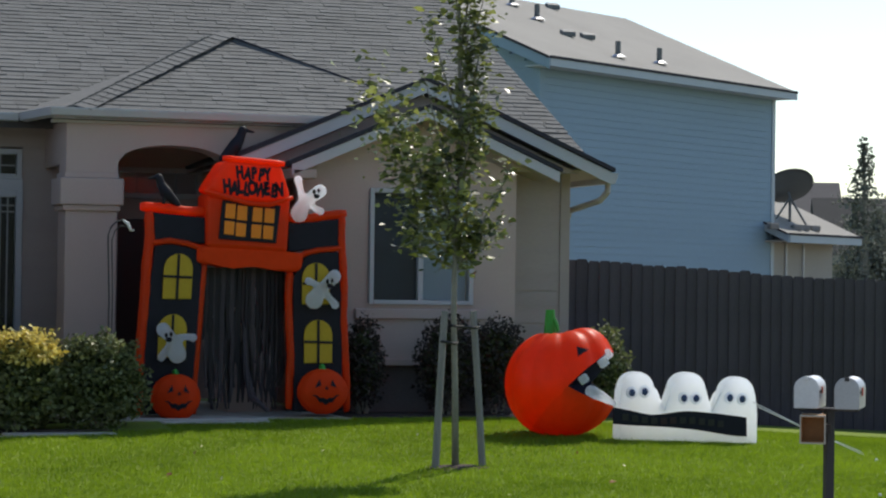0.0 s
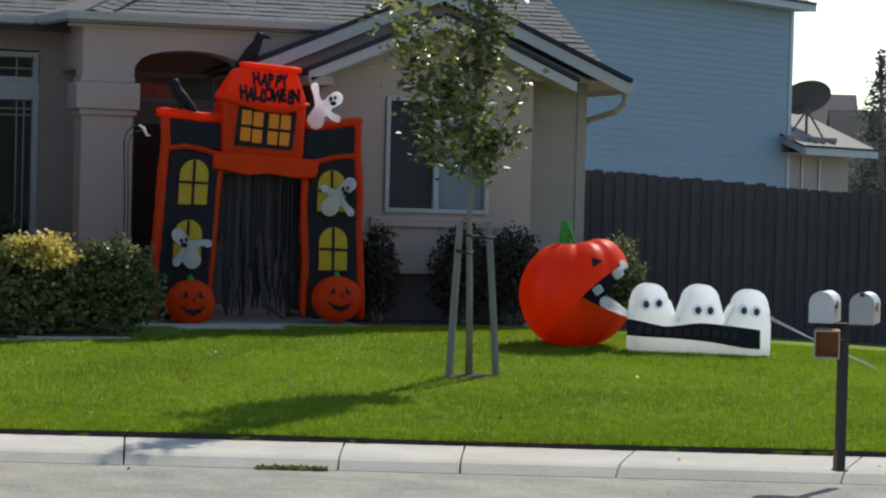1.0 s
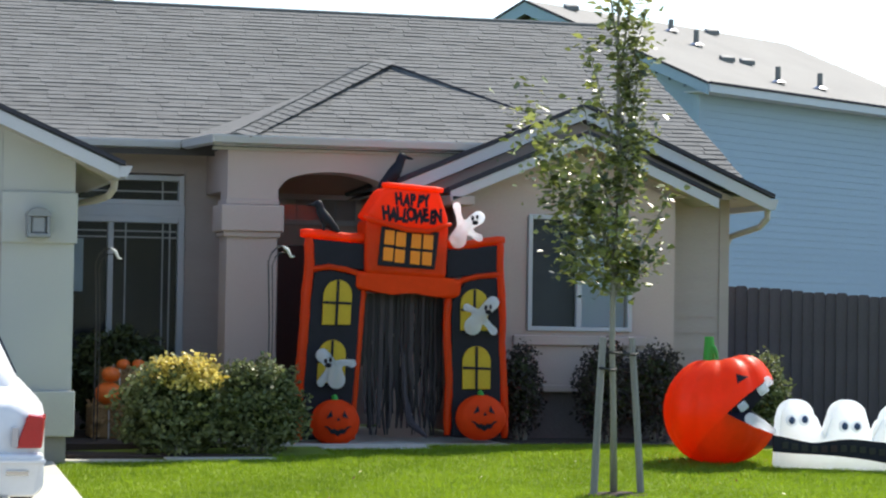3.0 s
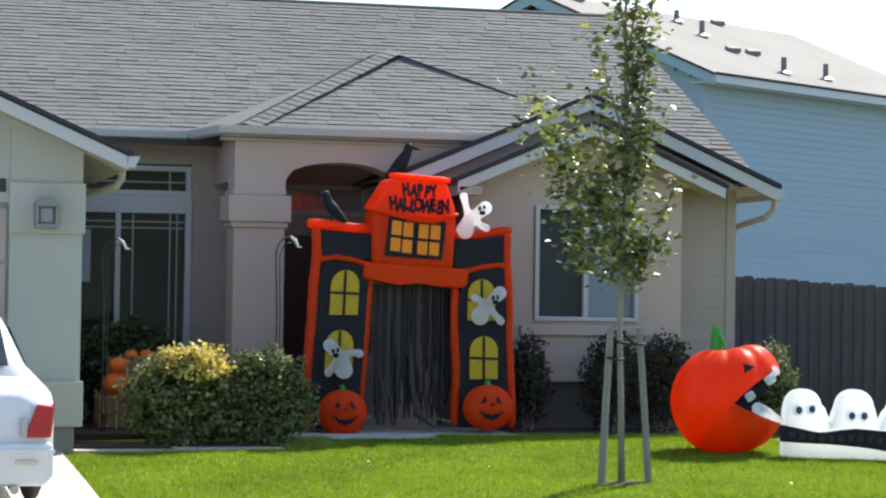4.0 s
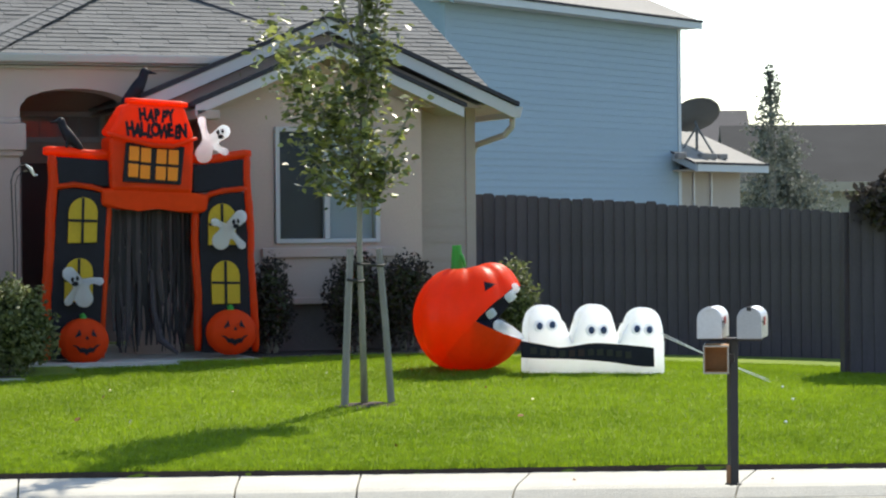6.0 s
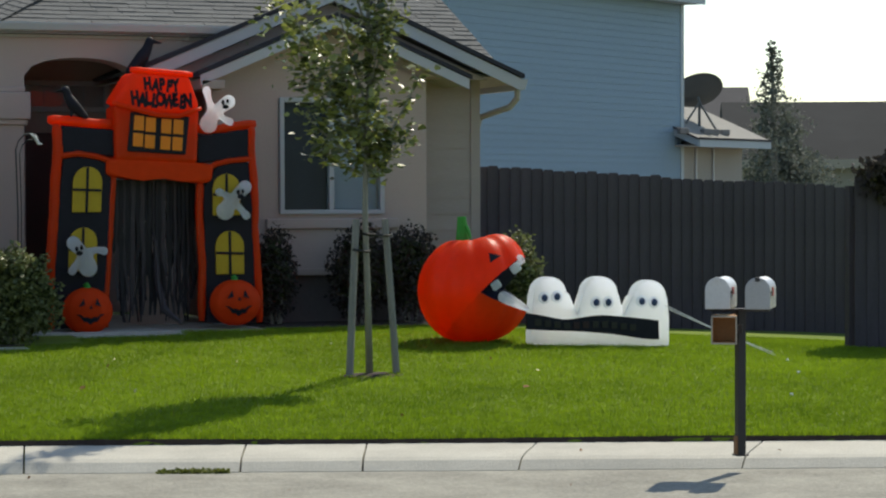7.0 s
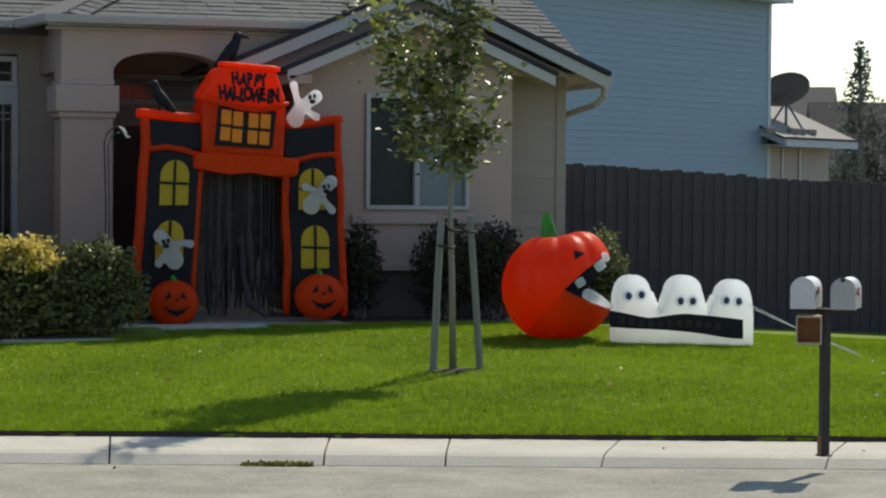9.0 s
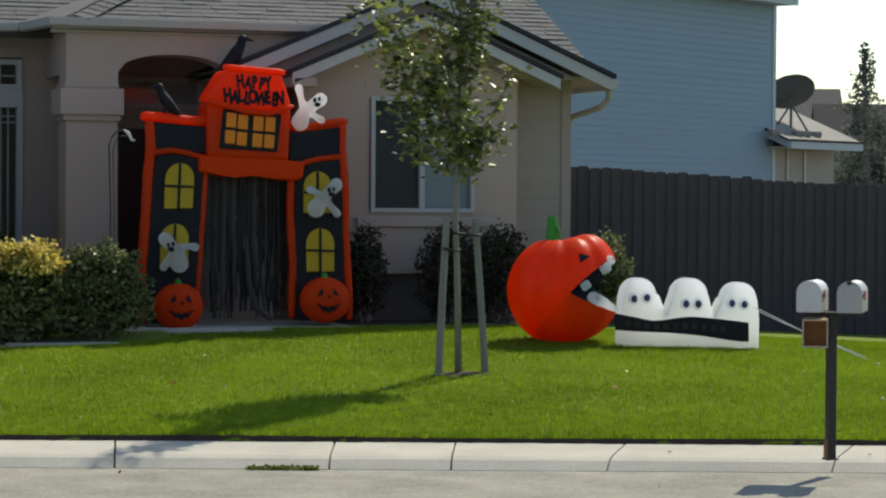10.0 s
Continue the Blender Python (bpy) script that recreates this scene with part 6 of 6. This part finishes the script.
for u, s, k in ((1.6, 0.35, 0.035), (3.05, 0.25, 0.03), (-0.5, -1.3, 0.03), (0.3, -2.0, 0.025), (1.4, -1.0, 0.02), (-2.3, -0.4, 0.03)):
    o = new("leaf_scrap", leaf_mesh("leaf_scrap", [(0, 0, 0)], k * 1.2, DRY))
    o.location = street(u, s, -0.528 if s > 0 else -0.61)
    tagged(o, "small dry leaf scrap on the concrete", "leaf", group="leaf scraps")
pts = [(*(P0 + UD * random.uniform(-1.45, -0.95) + ND * random.uniform(-0.06, 0.02)), -0.628 + random.uniform(0, 0.012)) for _ in range(700)]
w = new("gutter_weeds", leaf_mesh("gutter_weeds", pts, 0.024, LEAF_WEED, -0.1))
tagged(w, "flat green weeds growing in the gutter", "weeds", kind="stuff")
stones = thing("edging_stones", "few small white stones lying in the lawn", "stones")
for k in (1, 4, 6):
    x = 9.7 + 0.26 * k + random.uniform(-0.05, 0.05)
    y = 17.6 + 0.52 * k + random.uniform(-0.1, 0.1)
    part("stone", blob(bmesh.new(), (x, y, ground_z(x, y) + 0.02), (0.018, 0.016, 0.015), 5, 7, 0.3), CORD, stones)

# ---- grass ----
def grass(n):
    u = rng.uniform(-6.5, 12.5, n)
    s = 0.825 + (9.6 - 0.825) * rng.random(n) ** 1.25
    x = P0.x + UD.x * u + ND.x * s
    y = P0.y + UD.y * u + ND.y * s
    limit = np.where(x < 4.5, 23.60, np.where(x < 5.10, 23.86, np.where(x < 6.26, 24.26, np.where(x < 10.3, 24.74, 26.45))))
    keep = (x > 2.33) & (y < limit) & (np.hypot(x - TX, (y - TY) * 1.3) > 0.17)
    x, y = x[keep], y[keep]
    z = np.array([ground_z(a, b) for a, b in zip(x.tolist(), y.tolist())]) - 0.005
    m = len(x)
    h = rng.uniform(0.020, 0.045, m)
    edge = np.clip(1 - ((x - P0.x) * ND.x + (y - P0.y) * ND.y - 0.8) / 0.12, 0, 1)
    h = h * (1 + 0.5 * edge)
    a = rng.uniform(0, 2 * np.pi, m)
    w = rng.uniform(0.003, 0.0065, m)
    lean = rng.uniform(0.1, 0.9, m) * h
    b = rng.uniform(0, 2 * np.pi, m)
    v = np.empty((m, 3, 3))
    v[:, 0] = np.stack([x - w * np.cos(a), y - w * np.sin(a), z], 1)
    v[:, 1] = np.stack([x + w * np.cos(a), y + w * np.sin(a), z], 1)
    v[:, 2] = np.stack([x + lean * np.cos(b), y + lean * np.sin(b), z + h], 1)
    me = bpy.data.meshes.new("grass_blades")
    me.vertices.add(m * 3)
    me.vertices.foreach_set("co", v.ravel())
    me.loops.add(m * 3)
    me.loops.foreach_set("vertex_index", np.arange(m * 3, dtype=np.int32))
    me.polygons.add(m)
    me.polygons.foreach_set("loop_start", np.arange(0, m * 3, 3, dtype=np.int32))
    me.materials.append(GRASS)
    me.update(calc_edges=True)
    g = new("grass", me)
    tagged(g, "short bright green lawn grass", "grass", kind="stuff")


grass(640000)

# ---- roof shingles ----
def shingle_field(origin, along, upslope, poly, name, keep_parts, step=0.135, width=0.24):
    """Courses of shingle tabs over a sloping face; poly gives the face's outline as (along, up) pairs."""
    o, a, v = Vector(origin), Vector(along).normalized(), Vector(upslope).normalized()
    n = a.cross(v).normalized()
    if n.z < 0:
        n = -n
    base = Matrix((a, v, n)).transposed().to_4x4()
    tabs = {}
    verts, faces = [], []
    top = max(q[1] for q in poly)
    r = 0
    while r * step < top - 0.03:
        y0 = r * step
        ym = y0 + 0.04
        xs = []
        for (x1, y1), (x2, y2) in zip(poly, poly[1:] + poly[:1]):
            if (y1 - ym) * (y2 - ym) < 0:
                xs.append(x1 + (x2 - x1) * (ym - y1) / (y2 - y1))
        if len(xs) >= 2:
            lo, hi = min(xs), max(xs)
            x = lo - random.uniform(0, width)
            while x < hi:
                w = width * random.choice((0.8, 1.0, 1.0, 1.2))
                p, q = max(lo, x + 0.0026), min(hi, x + w - 0.0026)
                x += w
                if q - p < 0.03:
                    continue
                th = random.choice((0.009, 0.011, 0.013, 0.016))
                pts = [(p, y0, 0), (q, y0, 0), (q, y0 + step + 0.03, 0), (p, y0 + step + 0.03, 0)]
                corner = [Vector(c) for c in pts] + [Vector((p, y0, th)), Vector((q, y0, th)), Vector((q, y0 + step + 0.03, 0.002)), Vector((p, y0 + step + 0.03, 0.002))]
                wpos = o + a * p + v * y0
                if keep_parts(wpos) and len(tabs) < 300:
                    me = mesh_of("shingle", corner, [(4, 5, 6, 7), (0, 1, 5, 4), (1, 2, 6, 5), (3, 0, 4, 7)], SHINGLE)
                    tabs[len(tabs)] = me
                    ob = part("shingle", me, None, house)
                    ob.matrix_world = Matrix.Translation(o) @ base
                else:
                    k = len(verts)
                    verts.extend([o + base.to_3x3() @ c for c in corner])
                    faces.extend([(k + 4, k + 5, k + 6, k + 7), (k, k + 1, k + 5, k + 4), (k + 1, k + 2, k + 6, k + 5), (k + 3, k, k + 4, k + 7)])
        r += 1
    if verts:
        stuff_part(name, mesh_of(name, verts, faces, SHINGLE_LOT), house)


slen = math.hypot(RDY - EY, RDZ - EZ)
shingle_field((RX0, EY - 0.02, EZ + 0.0), (1, 0, 0), (0, 1, SL), [(0, 0), (RX1 - RX0, 0), (RX1 - RX0, slen), (0, slen)], "shingle_field", lambda p: False)
shingle_field((9.2, 26.0, EZ - 0.9 * SL + 0.0), (1, 0, 0), (0, 1, SL), [(0, 0), (RX1 - 9.2, 0), (RX1 - 9.2, 0.98), (0, 0.98)], "shingle_field", lambda p: False)
pl = math.hypot(2.45, 1.08)
shingle_field((4.08, 25.88, 3.195), (1, 0, 0), (0, 2.45, 1.08), [(0.36, 0), (3.22, 0), (3.99, 1.0), (2.52, pl)], "porch_shingle_field", lambda p: True)
